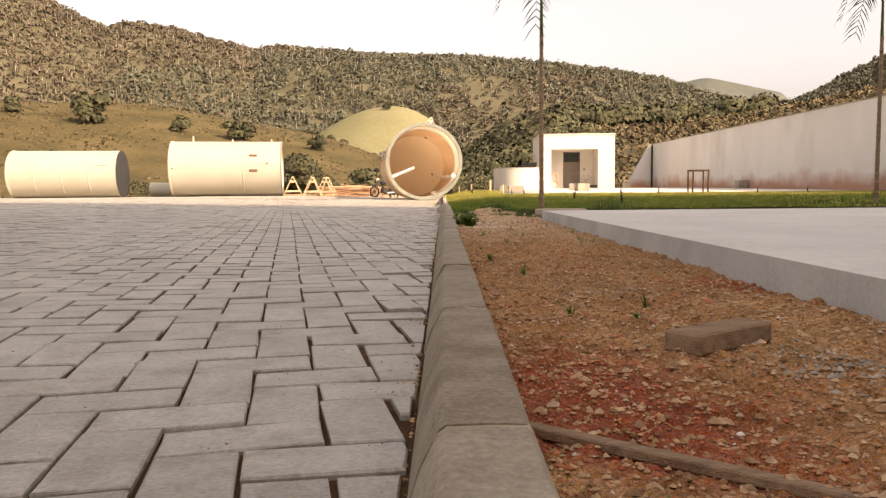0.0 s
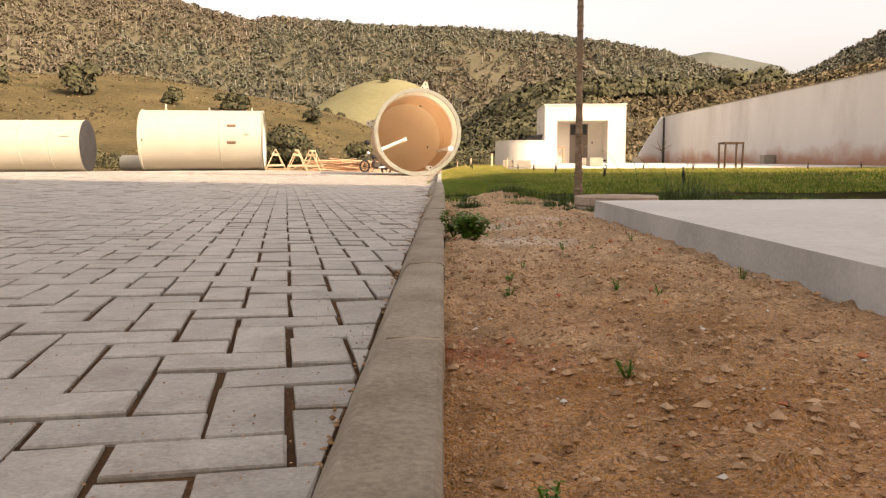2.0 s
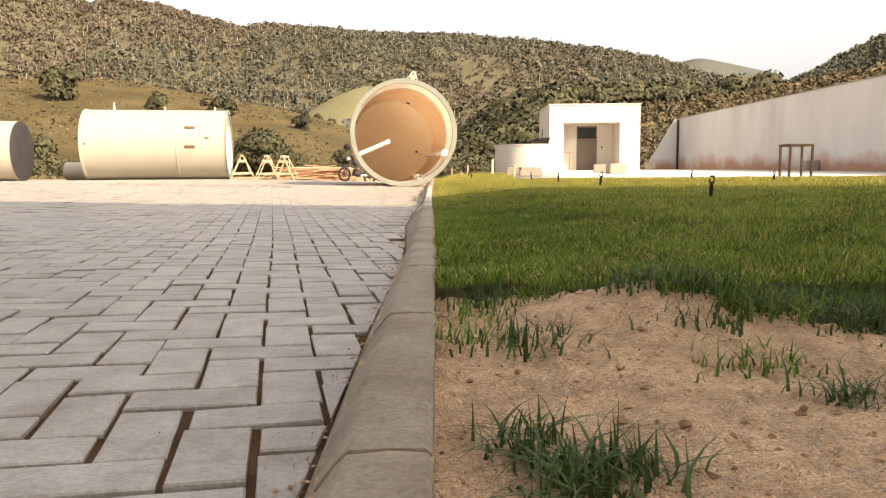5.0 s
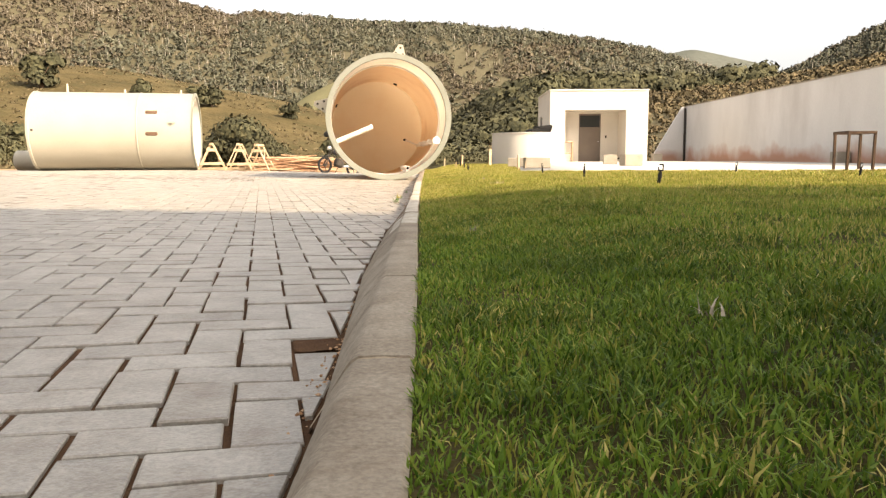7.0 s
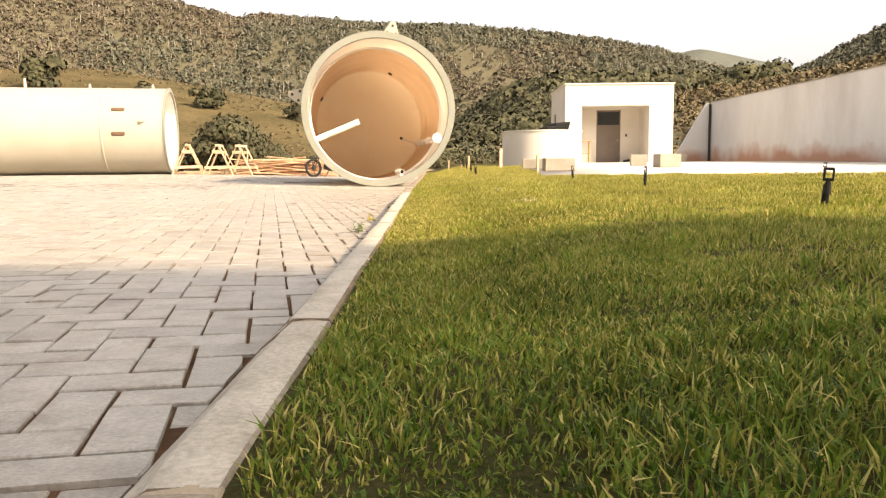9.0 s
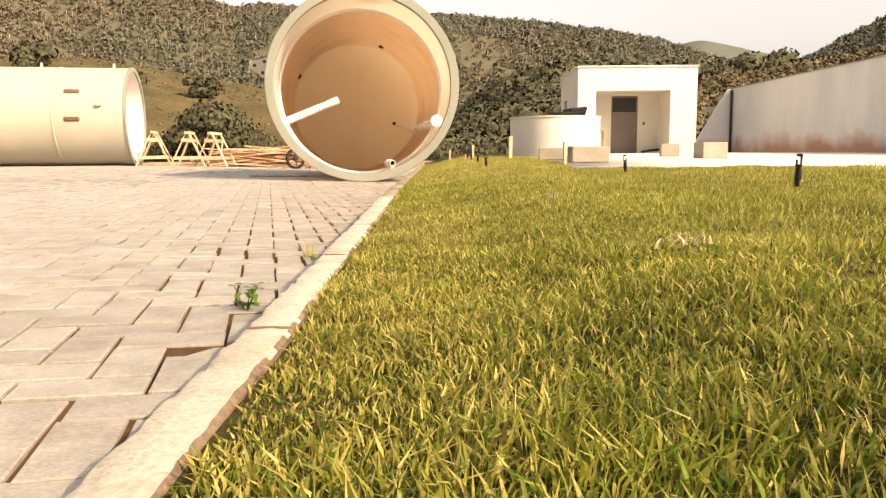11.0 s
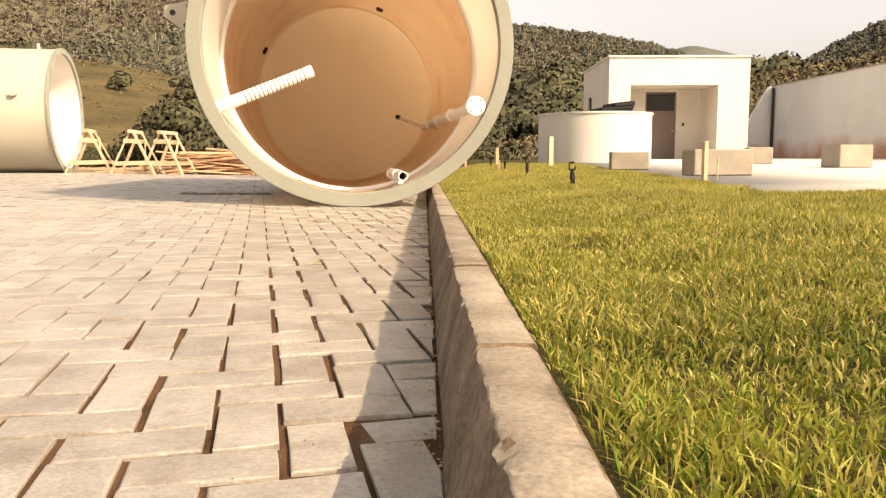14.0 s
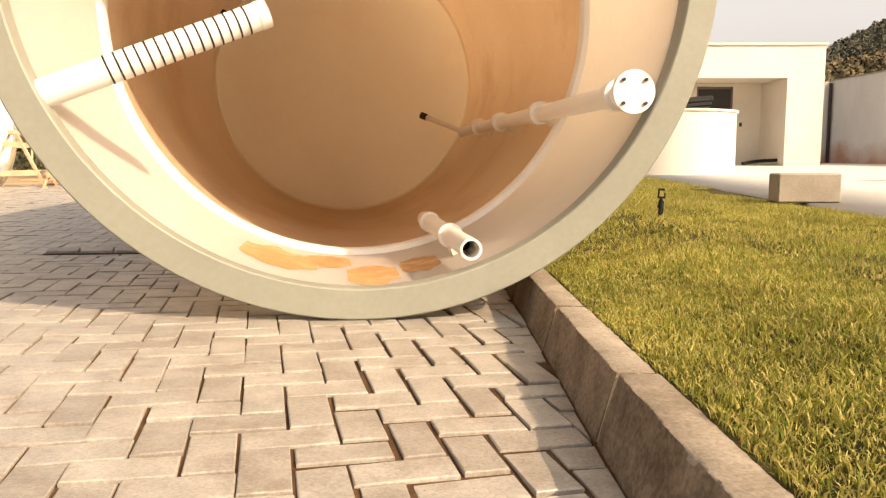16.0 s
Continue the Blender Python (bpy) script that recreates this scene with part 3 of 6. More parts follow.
def forest():
    rng = random.Random(5)
    pts, sz, dry = [], [], []
    trunks = []
    while len(pts) < 26000:
        u, r = rng.uniform(-0.68, 0.74), rng.uniform(430, 860)
        p, w = land_point(u, r)
        if w != 0:
            continue
        clear = noise.noise((p.x * 0.012, p.y * 0.012, 3.0))
        if clear > 0.42 and rng.random() < 0.7:
            continue
        s = rng.uniform(1.1, 2.4) * (1.5 if rng.random() < 0.12 else 1.0)
        pts.append(p + Vector((0, 0, s * 0.8)))
        sz.append(s)
        dry.append(noise.noise((p.x * 0.006, p.y * 0.006, 21.0)) + 0.25 * noise.noise((p.x * 0.03, p.y * 0.03, 2.0)) + (0.45 if u < -0.24 else -0.22) > rng.uniform(-0.2, 0.2))
        if rng.random() < 0.10:
            trunks.append((p, rng.uniform(4, 8), rng.uniform(0.14, 0.26)))
    for flag, material, word in ((False, M_FOREST, "olive-green forest covering the far mountains, haze mixed into its colour"), (True, M_FOREST_DRY, "brown dry forest on the far mountains, paled for haze")):
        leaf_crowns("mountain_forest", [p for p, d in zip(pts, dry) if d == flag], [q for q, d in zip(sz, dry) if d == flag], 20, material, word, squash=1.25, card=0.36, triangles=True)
    bm = bmesh.new()
    for p, h, r in trunks:
        rod(bm, p, p + Vector((rng.uniform(-0.6, 0.6), 0, h)), r, r * 0.5, 4)
    tagged(part("mountain_trunks", bm, M_PALE), "pale bare tree trunks standing in the mountain forest", "trees", kind="stuff")
    pts, sz = [], []
    while len(pts) < 2600:
        u, r = rng.uniform(-0.02, 0.74), rng.uniform(80, 250)
        p, w = land_point(u, r)
        if w != 1:
            continue
        dark = 1.3 * noise.noise((p.x * 0.022, p.y * 0.022, 9.0)) + (0.55 if u < 0.17 else 0.1 if r > 185 and u < 0.3 else -0.6) - 0.8 * (1 - smooth(105, 150, r)) * smooth(0.03, 0.10, u)
        if dark < 0.1:
            continue
        s = rng.uniform(0.007, 0.021) * r
        pts.append(p + Vector((0, 0, s * rng.uniform(0.4, 0.9))))
        sz.append(s)
    leaf_crowns("hillside_woods", pts, sz, 110, M_WOODS, "dark green woods on the slope behind the building", card=0.14, triangles=True)
    pts, sz = [], []
    while len(pts) < 3000:
        u, r = rng.uniform(0.02, 0.74), rng.uniform(80, 250)
        p, w = land_point(u, r)
        if w != 1:
            continue
        s = rng.uniform(0.005, 0.011) * r
        pts.append(p + Vector((0, 0, s * 0.4)))
        sz.append(s)
    leaf_crowns("hillside_scrub", pts, sz, 36, M_SCRUB, "brownish scrub on the slope above the long wall", card=0.2, triangles=True)
    # dark bushes at the foot of the hills, behind the tanks
    pts, sz = [], []
    for _ in range(330):
        u = rng.choice((rng.uniform(-0.235, -0.155), rng.uniform(-0.235, -0.155), rng.uniform(-0.56, -0.41), rng.uniform(-0.41, -0.235), rng.uniform(-0.155, 0.06)))
        y = rng.uniform(52, 66)
        x = u * y
        k = max(0.0, 1 - abs(u + 0.195) / 0.05, 1 - abs(u + 0.485) / 0.08)
        s = rng.uniform(0.5, 1.0) * (1 + 0.6 * k)
        pts.append((x, y, s * 0.4 + rng.random() * (0.3 + 1.9 * k) + hill(x / (y + 2.4), y)[0]))
        sz.append(s)
    leaf_crowns("bush_thicket", pts, sz, 240, M_WOODS, "dark green thicket along the foot of the dry hill", card=0.075, triangles=True)
    pts, sz = [], []
    while len(pts) < 2200:
        u, r = rng.uniform(-0.75, -0.06), rng.uniform(98, 285)
        p, w = land_point(u, r)
        if w != 2 or noise.noise((p.x * 0.03, p.y * 0.03, 2.0)) < rng.uniform(-0.5, 0.4):
            continue
        s = rng.uniform(0.22, 0.55)
        pts.append(p + Vector((0, 0, s * 0.1)))
        sz.append(s)
    leaf_crowns("hill_tussocks", pts, sz, 14, M_SCRUB, "dry tussocks and low shrubs on the hillside", card=0.34)


forest()


def hill_tree(u, r, size, label, flat=1.15):
    p, w = land_point(u, r)
    tree = base("tree", Matrix.Translation(p), label, "tree", "lone trees on the dry hill")
    bm = bmesh.new()
    rod(bm, (0, 0, -0.5), (0.1, 0, size * 0.9), size * 0.09, size * 0.05, 7)
    rod(bm, (0, 0, size * 0.4), (size * 0.5, 0, size * 1.1), size * 0.05, size * 0.02, 5)
    rod(bm, (0, 0, size * 0.5), (-size * 0.45, 0.2, size * 1.15), size * 0.05, size * 0.02, 5)
    part("trunk", bm, M_OLD_WOOD, tree)
    rng = random.Random(int(u * 1000))
    cs = [(rng.uniform(-0.55, 0.55) * size, rng.uniform(-0.4, 0.4) * size, size * (0.62 + rng.uniform(-0.45, 0.5) * flat)) for _ in range(12)]
    leaf_crowns("crown", cs, [size * rng.uniform(0.4, 0.62) for _ in cs], 150, M_WOODS, "", squash=flat, card=0.15, parent=tree, kind="")


for u, r, s in ((-0.452, 196, 4.6), (-0.335, 192, 2.6), (-0.268, 190, 2.8), (-0.252, 192, 3.0), (-0.553, 214, 2.4), (-0.158, 190, 2.3), (-0.125, 300, 2.3), (-0.141, 290, 2.1), (-0.066, 415, 3.0), (-0.50, 130, 2.6), (-0.47, 126, 2.3), (-0.10, 120, 2.0)):
    hill_tree(u, r, s, "round dark green tree standing alone on the grassy hill")


# ---- paving ----
S = 0.12
TURN = radians(12.0)                       # the bond is laid askew to the kerb
TC, TS = math.cos(TURN), math.sin(TURN)
W0, V0 = 4.318, 19.22
LEFT_END = -12.6
PX, PY = (-60, -9, -0.0, 0.08), (-12, 25, 25.7, 26.3, 27, 27.5, 39.4)


def pave_sheet(name, xs, down, material, parent=None):
    n = len(xs)
    return raw(name, [(x, y, pave_z(x, y) - down) for y in PY for x in xs], [(j * n + i, j * n + i + 1, (j + 1) * n + i + 1, (j + 1) * n + i) for j in range(len(PY) - 1) for i in range(n - 1)], material, parent)


paving = pave_sheet("paving", PX, 0.009, M_JOINT)
tagged(paving, "yard paved with grey concrete blocks in a herringbone bond", "paving", kind="structure")
pave_sheet("far_paving", (-60, LEFT_END), 0.003, M_PAVER, paving)


def cut(poly, x_max):
    """The part of a convex outline that lies left of x_max."""
    out = []
    for (ax, ay), (bx, by) in zip(poly, poly[1:] + poly[:1]):
        if ax <= x_max:
            out.append((ax, ay))
        if (ax <= x_max) != (bx <= x_max):
            f = (x_max - ax) / (bx - ax)
            out.append((x_max, ay + (by - ay) * f))
    return out


def paver_blocks():
    rng = np.random.default_rng(3)
    jj, ii = np.meshgrid(np.arange(-300, 190), np.arange(-40, 190), indexing="ij")
    jj, ii = jj.ravel(), ii.ravel()
    k = (ii - jj) % 4
    sel = (k == 0) | (k == 3)
    jj, ii, k = jj[sel], ii[sel], k[sel]
    lies = k == 0                                   # across the yard
    lw, lv = np.where(lies, 2 * S, S), np.where(lies, S, 2 * S)
    w, v = W0 - ii * S - lw / 2, V0 + jj * S + lv / 2
    w = w + np.interp(TS * w + TC * v, [-3, 0, 2.6, 4.1, 5.9, 10.8, 30], [-0.123, -0.11, -0.084, -0.063, -0.052, -0.004, 0.0])   # the rows creep sideways
    x, y = TC * w - TS * v, TS * w + TC * v
    ok = (x > LEFT_END - 0.1) & (x < 0.2) & (y > -6.8) & (y < 39.3)
    x, y, lw, lv = x[ok], y[ok], lw[ok], lv[ok]
    n = len(x)
    side = x - KERB_X
    ground_z = 0.021 * np.clip(-x, 0, 9) + np.array([0.03 * smooth(25, 27.5, q) for q in y])
    gap = 0.0022 + np.abs(rng.normal(0, 0.0017, (2, n))) + 0.0008 * (side > -0.7) + 0.0012 * (y < 7.5) + np.abs(rng.normal(0, 0.005, (2, n))) * ((y > 18.5) & (side > -0.7)) * (rng.random((2, n)) < 0.55)
    hx, hy = lw / 2 - gap[0], lv / 2 - gap[1]
    x, y = x + rng.normal(0, 0.0013, n), y + rng.normal(0, 0.0013, n)
    rot = TURN + rng.normal(0, 0.009, n)
    z = ground_z + rng.normal(0, 0.0013, n)
    tx, ty = rng.normal(0, 0.010, n) - 0.021 * (x > -9), rng.normal(0, 0.010, n)
    for hx_, hy_ in ((-0.06, 10.76),):
        gone = np.argmin((x - hx_) ** 2 + (y - hy_) ** 2 + 9.0 * (lw < lv))   # a block is missing here
        sand_beds.append((x[gone], y[gone], lw[gone], lv[gone]))
        x[gone], side[gone] = 5.0, 5.0
    edge = (side > -0.2) & (side < 1)
    near = ~edge & (side > -0.75) & (side < 1) & (((y > -1.7) & (y < 2.0)) | ((y > 20.9) & (y < 25.8)))
    far = ~edge & ~near & (side < 1)
    verts, faces = [], []

    def add(block):
        base_ = sum(len(b) for b in verts)
        verts.append(block)
        return base_

    corner = np.array([(-1, -1), (1, -1), (1, 1), (-1, 1)])
    a = np.where(far)[0]
    vs = np.zeros((len(a), 12, 3))
    for lev, (ins, dz) in enumerate(((0.0, -0.028), (0.0, -0.0028), (0.0032, 0.0))):
        for c in range(4):
            lx, ly = corner[c, 0] * (hx[a] - ins), corner[c, 1] * (hy[a] - ins)
            vs[:, lev * 4 + c, 0] = x[a] + lx * np.cos(rot[a]) - ly * np.sin(rot[a])
            vs[:, lev * 4 + c, 1] = y[a] + lx * np.sin(rot[a]) + ly * np.cos(rot[a])
            vs[:, lev * 4 + c, 2] = z[a] + dz + (lx * tx[a] + ly * ty[a] if lev else 0)
    one = [(8, 9, 10, 11)] + [(lev * 4 + c, lev * 4 + (c + 1) % 4, lev * 4 + 4 + (c + 1) % 4, lev * 4 + 4 + c) for lev in (0, 1) for c in range(4)]
    deep = x[a] > -3.5                             # sides show only near the path
    at_ = np.arange(len(a)) * 12
    fs = np.concatenate([(at_[deep][:, None, None] + np.array(one)[None]).reshape(-1, 4), (at_[~deep][:, None, None] + np.array(one[:1] + one[5:])[None]).reshape(-1, 4)])
    tagged(raw("paving_blocks", vs.reshape(-1, 3), fs, M_PAVER, paving), kind="stuff")
    # cut pieces along the kerb
    pv, pf = [], []
    er = random.Random(12)
    for q in np.where(edge)[0]:
        c, s = math.cos(rot[q]), math.sin(rot[q])
        poly = [(x[q] + sx * hx[q] * c - sy * hy[q] * s, y[q] + sx * hx[q] * s + sy * hy[q] * c) for sx, sy in ((-1, -1), (1, -1), (1, 1), (-1, 1))]
        poly = cut(poly, KERB_X - kerb_foot(y[q]) - 0.003 - er.random() * 0.009)
        if len(poly) < 3:
            continue
        mx, my = sum(p[0] for p in poly) / len(poly), sum(p[1] for p in poly) / len(poly)
        area = abs(sum(poly[t][0] * poly[(t + 1) % len(poly)][1] - poly[(t + 1) % len(poly)][0] * poly[t][1] for t in range(len(poly)))) / 2
        if area < 0.002:
            continue
        m = len(poly)
        b = len(pv)
        dz0, t1, t2 = ground_z[q] + er.gauss(-0.001, 0.0024), er.gauss(-0.021, 0.014), er.gauss(0, 0.014)
        for ins, dz in ((0, -0.03), (0, -0.003), (0.0036, 0)):
            for px, py in poly:
                d = max(0.01, math.hypot(px - mx, py - my))
                f = 1 - ins / d
                lx, ly = (px - mx) * f, (py - my) * f
                pv.append((mx + lx + er.gauss(0, 0.0008), my + ly + er.gauss(0, 0.0008), dz + dz0 + lx * t1 + ly * t2))
        pf.append(tuple(b + 2 * m + t for t in range(m)))
        for lev in (0, 1):
            pf += [(b + lev * m + t, b + lev * m + (t + 1) % m, b + (lev + 1) * m + (t + 1) % m, b + (lev + 1) * m + t) for t in range(m)]
    tagged(raw("cut_paving_blocks", pv, pf, M_PAVER, paving), kind="stuff")
    return [(x[q], y[q], z[q], lw[q], lv[q], rot[q]) for q in np.where(near)[0]]


sand_beds = []


def paver_mesh(hx, hy, seed):
    rng = random.Random(seed)
    bm = bmesh.new()
    rows = []
    for ins, dz in ((0, -0.028), (0, -0.0032), (0.0014, -0.0009), (0.0040, 0.0)):
        ring = []
        for sx, sy in ((-1, -1), (0, -1), (1, -1), (1, 0), (1, 1), (0, 1), (-1, 1), (-1, 0)):
            ring.append(bm.verts.new((sx * (hx - ins) + rng.uniform(-1, 1) * 0.0012, sy * (hy - ins) + rng.uniform(-1, 1) * 0.0012, dz + rng.uniform(-1, 1) * 0.0006)))
        rows.append(ring)
    for a, b in zip(rows, rows[1:]):
        for i in range(8):
            bm.faces.new((a[i], a[(i + 1) % 8], b[(i + 1) % 8], b[i]))
    bm.faces.new(rows[-1])
    return finish(bm, "paving_block", M_PAVER_ONE)


near_pavers = paver_blocks()
for bx_, by_, bw_, bv_ in sand_beds:               # earth has filled the gap of the missing block
    bm = bmesh.new()
    grid_ = [[bm.verts.new((bw_ * (i / 10 - 0.5), bv_ * (j / 10 - 0.5), -0.003 + 0.005 * noise.noise((i * 0.45 + by_, j * 0.45, 3)) - 0.003 * noise.noise((i * 1.7, j * 1.7, by_)))) for i in range(11)] for j in range(11)]
    for a, b in zip(grid_, grid_[1:]):
        for i in range(10):
            bm.faces.new((a[i], a[i + 1], b[i + 1], b[i]))
    part("earth_fill", bm, M_JOINT, paving, "brown earth filling the gap of a missing block", shade=True).matrix_basis = pose(bx_, by_, pave_z(bx_, by_), 0, 0, 12)


# ---- kerb ----
kerb = tagged(new("kerb"), "worn concrete kerb of separate cast stones beside the paving", "kerb", kind="structure")


def kerb_stone(y0, y1, seed):
    rng = random.Random(seed)
    bm = bmesh.new()
    n = 31 if y0 < 12 else 61
    rows = []
    sx, sz, yaw = rng.uniform(-0.002, 0.002), rng.uniform(-0.0015, 0.0015), rng.uniform(-0.002, 0.002)
    chip = [rng.random() for _ in range(4)]
    for i in range(n):
        f = i / (n - 1)
        y = y0 + 0.009 + (y1 - y0 - 0.018) * f
        k = kerb_top(y) + sz
        end = 0.005 * (math.exp(-f * 16) * chip[0] + math.exp(-(1 - f) * 16) * chip[1])
        off = sx + yaw * (f - 0.5) * 2
        old = smooth(13, 18, y)
        w = 0.0014 + 0.0030 * old     # the old stones at the far end are broken
        xi, xo = kerb_in(y), kerb_in(y) + kerb_width(y)
        foot = kerb_foot(y)
        prof = [(-0.004 - foot, -0.06), (-foot, 0.0), (xi * (0.42 + 0.06 * old) - foot * 0.45, k * 0.5), (xi * (0.82 + 0.08 * old), k - 0.019 + 0.004 * old), (xi * (0.96 + 0.03 * old), k - 0.0075 + 0.0055 * old), (xi + 0.007 - 0.003 * old, k - 0.0012 + 0.001 * old), ((xi + xo) / 2, k), (xo - 0.007, k - 0.001), (xo, k - 0.008), (xo + 0.004, -0.06)]
        row = []
        broken = old * (max(0.0, noise.noise((y * 11, seed, 2.0)) - 0.05) * 0.022 + max(0.0, noise.noise((y * 27, seed, 8.0)) - 0.2) * 0.014)
        for q, (x, z) in enumerate(prof):
            if q in (4, 5):                # bits are knocked off the arris
                x, z = x + broken * (1.0 if q == 5 else 0.5), z - broken * (0.25 if q == 5 else 0.9)
            amp = w if 1 < q < 8 else w * 0.4
            nx = noise.noise((x * 14, y * 3, z * 20 + seed)) * amp * 0.5 + noise.noise((x * 60, y * 42, z * 60)) * amp * 0.8
            nz = noise.noise((x * 9 + 5, y * 5, seed)) * amp * 0.6 + noise.noise((x * 50, y * 46, 7)) * amp * 0.7
            row.append(bm.verts.new((KERB_X + x + off + nx + (end if q in (3, 4, 5) else 0), y, z + (nz if z > 0.01 else 0) - (end * 0.6 if q > 2 and z > 0 else 0))))
        rows.append(row)
    for a, b in zip(rows, rows[1:]):
        for q in range(len(a) - 1):
            bm.faces.new((a[q], b[q], b[q + 1], a[q + 1]))
        if y0 > 14:
            bm.edges.get((a[4], b[4])).smooth = False      # crisp broken arris
    bm.faces.new(rows[0])
    bm.faces.new(list(reversed(rows[-1])))
    bmesh.ops.recalc_face_normals(bm, faces=bm.faces)
    bm.faces.ensure_lookup_table()
    # Upward faces get the lighter copy, as if sun fell on them.
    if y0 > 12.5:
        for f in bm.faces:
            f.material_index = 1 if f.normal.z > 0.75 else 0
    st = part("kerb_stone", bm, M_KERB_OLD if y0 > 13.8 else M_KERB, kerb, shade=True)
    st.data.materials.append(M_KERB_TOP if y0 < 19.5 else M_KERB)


def kerb_joint(y, seed):
    rng = random.Random(seed)
    bm = bmesh.new()
    rows = []
    for i in range(3):
        yy = y + (i - 1) * 0.014
        k, xi = kerb_top(yy) - 0.003 - 0.002 * smooth(13, 18, yy), kerb_in(yy) + 0.004
        xo = xi + kerb_width(yy)
        rows.append([bm.verts.new((KERB_X + x + rng.uniform(-1, 1) * 0.0015, yy, z + (rng.uniform(-1, 1) * 0.0015 if z > 0 else 0))) for x, z in ((0.001, -0.03), (0.004, 0.0), (xi * 0.84, k - 0.02), (xi + 0.004, k - 0.004), ((xi + xo) / 2, k), (xo - 0.008, k - 0.003), (xo - 0.002, k - 0.012), (xo, -0.03))])
    for a, b in zip(rows, rows[1:]):
        for q in range(len(a) - 1):
            bm.faces.new((a[q], b[q], b[q + 1], a[q + 1]))
    bmesh.ops.recalc_face_normals(bm, faces=bm.faces)
    part("mortar_joint", bm, M_MORTAR, kerb, "crumbling sandy mortar")


kr = random.Random(8)
ky = -6.0
while ky < 39:
    step = kr.uniform(0.84, 1.0)
    kerb_stone(ky, ky + step, int(ky * 10) + 100)
    kerb_joint(ky + step, int(ky * 7))
    ky += step


# ---- soil strip and slab ----
def sheet(name, xs, ys, height, material, parent=None):
    vs = [(x, y, height(x, y)) for y in ys for x in xs]
    n = len(xs)
    fs = [(j * n + i, j * n + i + 1, (j + 1) * n + i + 1, (j + 1) * n + i) for j in range(len(ys) - 1) for i in range(n - 1)]
    return raw(name, vs, fs, material, parent, shade=True)


soil = sheet("soil", np.concatenate([np.linspace(0.05, 1.3, 72), np.linspace(1.36, 3.4, 30)]), np.concatenate([np.arange(-7, -2.0, 0.08), np.arange(-2.0, 6.4, 0.018), np.arange(6.4, 9.4, 0.035)]), soil_z, M_SOIL)
tagged(soil, "strip of reddish brown gravelly soil beside the kerb", "soil", kind="structure")


def slab_left(y):
    return 1.085 + 0.006 * y


slab = base("concrete_slab", Matrix(), "pale smooth concrete slab with a grey cast edge", "slab", kind="structure")
bm = bmesh.new()
cs = [(slab_left(-7), -7), (slab_left(5.8), 5.8), (40, 5.95), (40, -7)]
top = [bm.verts.new((x, y, 0.155)) for x, y in cs]
bm.faces.new(top[::-1])
part("slab_top", bm, M_SLAB, slab)
bm = bmesh.new()
up = [bm.verts.new((x - 0.0004 * (x < 2), y + 0.0004, 0.1548)) for x, y in cs]
dn = [bm.verts.new((x - 0.008 * (x < 2), y + 0.006, -0.05)) for x, y in cs]
for i in range(4):
    bm.faces.new((up[i], up[(i + 1) % 4], dn[(i + 1) % 4], dn[i]))
part("slab_edge", bm, M_SLAB_SIDE, slab)

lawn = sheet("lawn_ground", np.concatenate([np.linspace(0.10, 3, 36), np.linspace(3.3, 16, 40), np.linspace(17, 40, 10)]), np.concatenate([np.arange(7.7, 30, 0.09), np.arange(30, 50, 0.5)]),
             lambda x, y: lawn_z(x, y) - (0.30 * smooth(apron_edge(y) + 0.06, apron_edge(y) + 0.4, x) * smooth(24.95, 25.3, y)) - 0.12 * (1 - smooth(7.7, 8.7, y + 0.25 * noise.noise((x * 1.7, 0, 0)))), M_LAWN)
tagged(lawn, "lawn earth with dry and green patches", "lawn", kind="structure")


# ---- lawn grass ----
def field(fn, xs, ys, x, y):
    """fn over the plan, worked out on a grid and read off between its corners."""
    grid = np.array([[fn(a, b) for a in xs] for b in ys])
    fx, fy = np.clip((x - xs[0]) / (xs[1] - xs[0]), 0, len(xs) - 1.001), np.clip((y - ys[0]) / (ys[1] - ys[0]), 0, len(ys) - 1.001)
    i, j = fx.astype(int), fy.astype(int)
    u, v = fx - i, fy - j
    return (grid[j, i] * (1 - u) + grid[j, i + 1] * u) * (1 - v) + (grid[j + 1, i] * (1 - u) + grid[j + 1, i + 1] * u) * v


def tuftiness(a, b):
    return 0.78 + 0.6 * noise.noise((a * 3.1, b * 3.1, 8.0)) + 0.4 * noise.noise((a * 11, b * 11, 2.0))


def lawn_start(a):
    return 8.02 + 0.2 * noise.noise((a * 1.7, 0, 0)) + 0.14 * noise.noise((a * 6, 1, 0))


def bareness(a, b):
    return noise.noise((a * 0.9, b * 0.9, 6.0)) + 0.6 * noise.noise((a * 3.5, b * 3.5, 5.0))


def dry_sunny_share(a, b):
    """How much of the grass has yellowed: little in the shade, more along the far kerb and in patches; the rise past
    the shade's edge also puts sunlight into the colour.
    """
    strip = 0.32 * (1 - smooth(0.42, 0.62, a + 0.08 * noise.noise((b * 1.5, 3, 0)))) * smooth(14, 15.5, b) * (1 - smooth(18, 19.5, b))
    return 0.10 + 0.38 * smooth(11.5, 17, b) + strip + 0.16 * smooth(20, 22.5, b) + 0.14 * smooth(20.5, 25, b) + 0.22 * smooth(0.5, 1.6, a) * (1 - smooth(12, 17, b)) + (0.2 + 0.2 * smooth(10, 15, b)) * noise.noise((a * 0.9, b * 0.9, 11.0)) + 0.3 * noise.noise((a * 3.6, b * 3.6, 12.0))


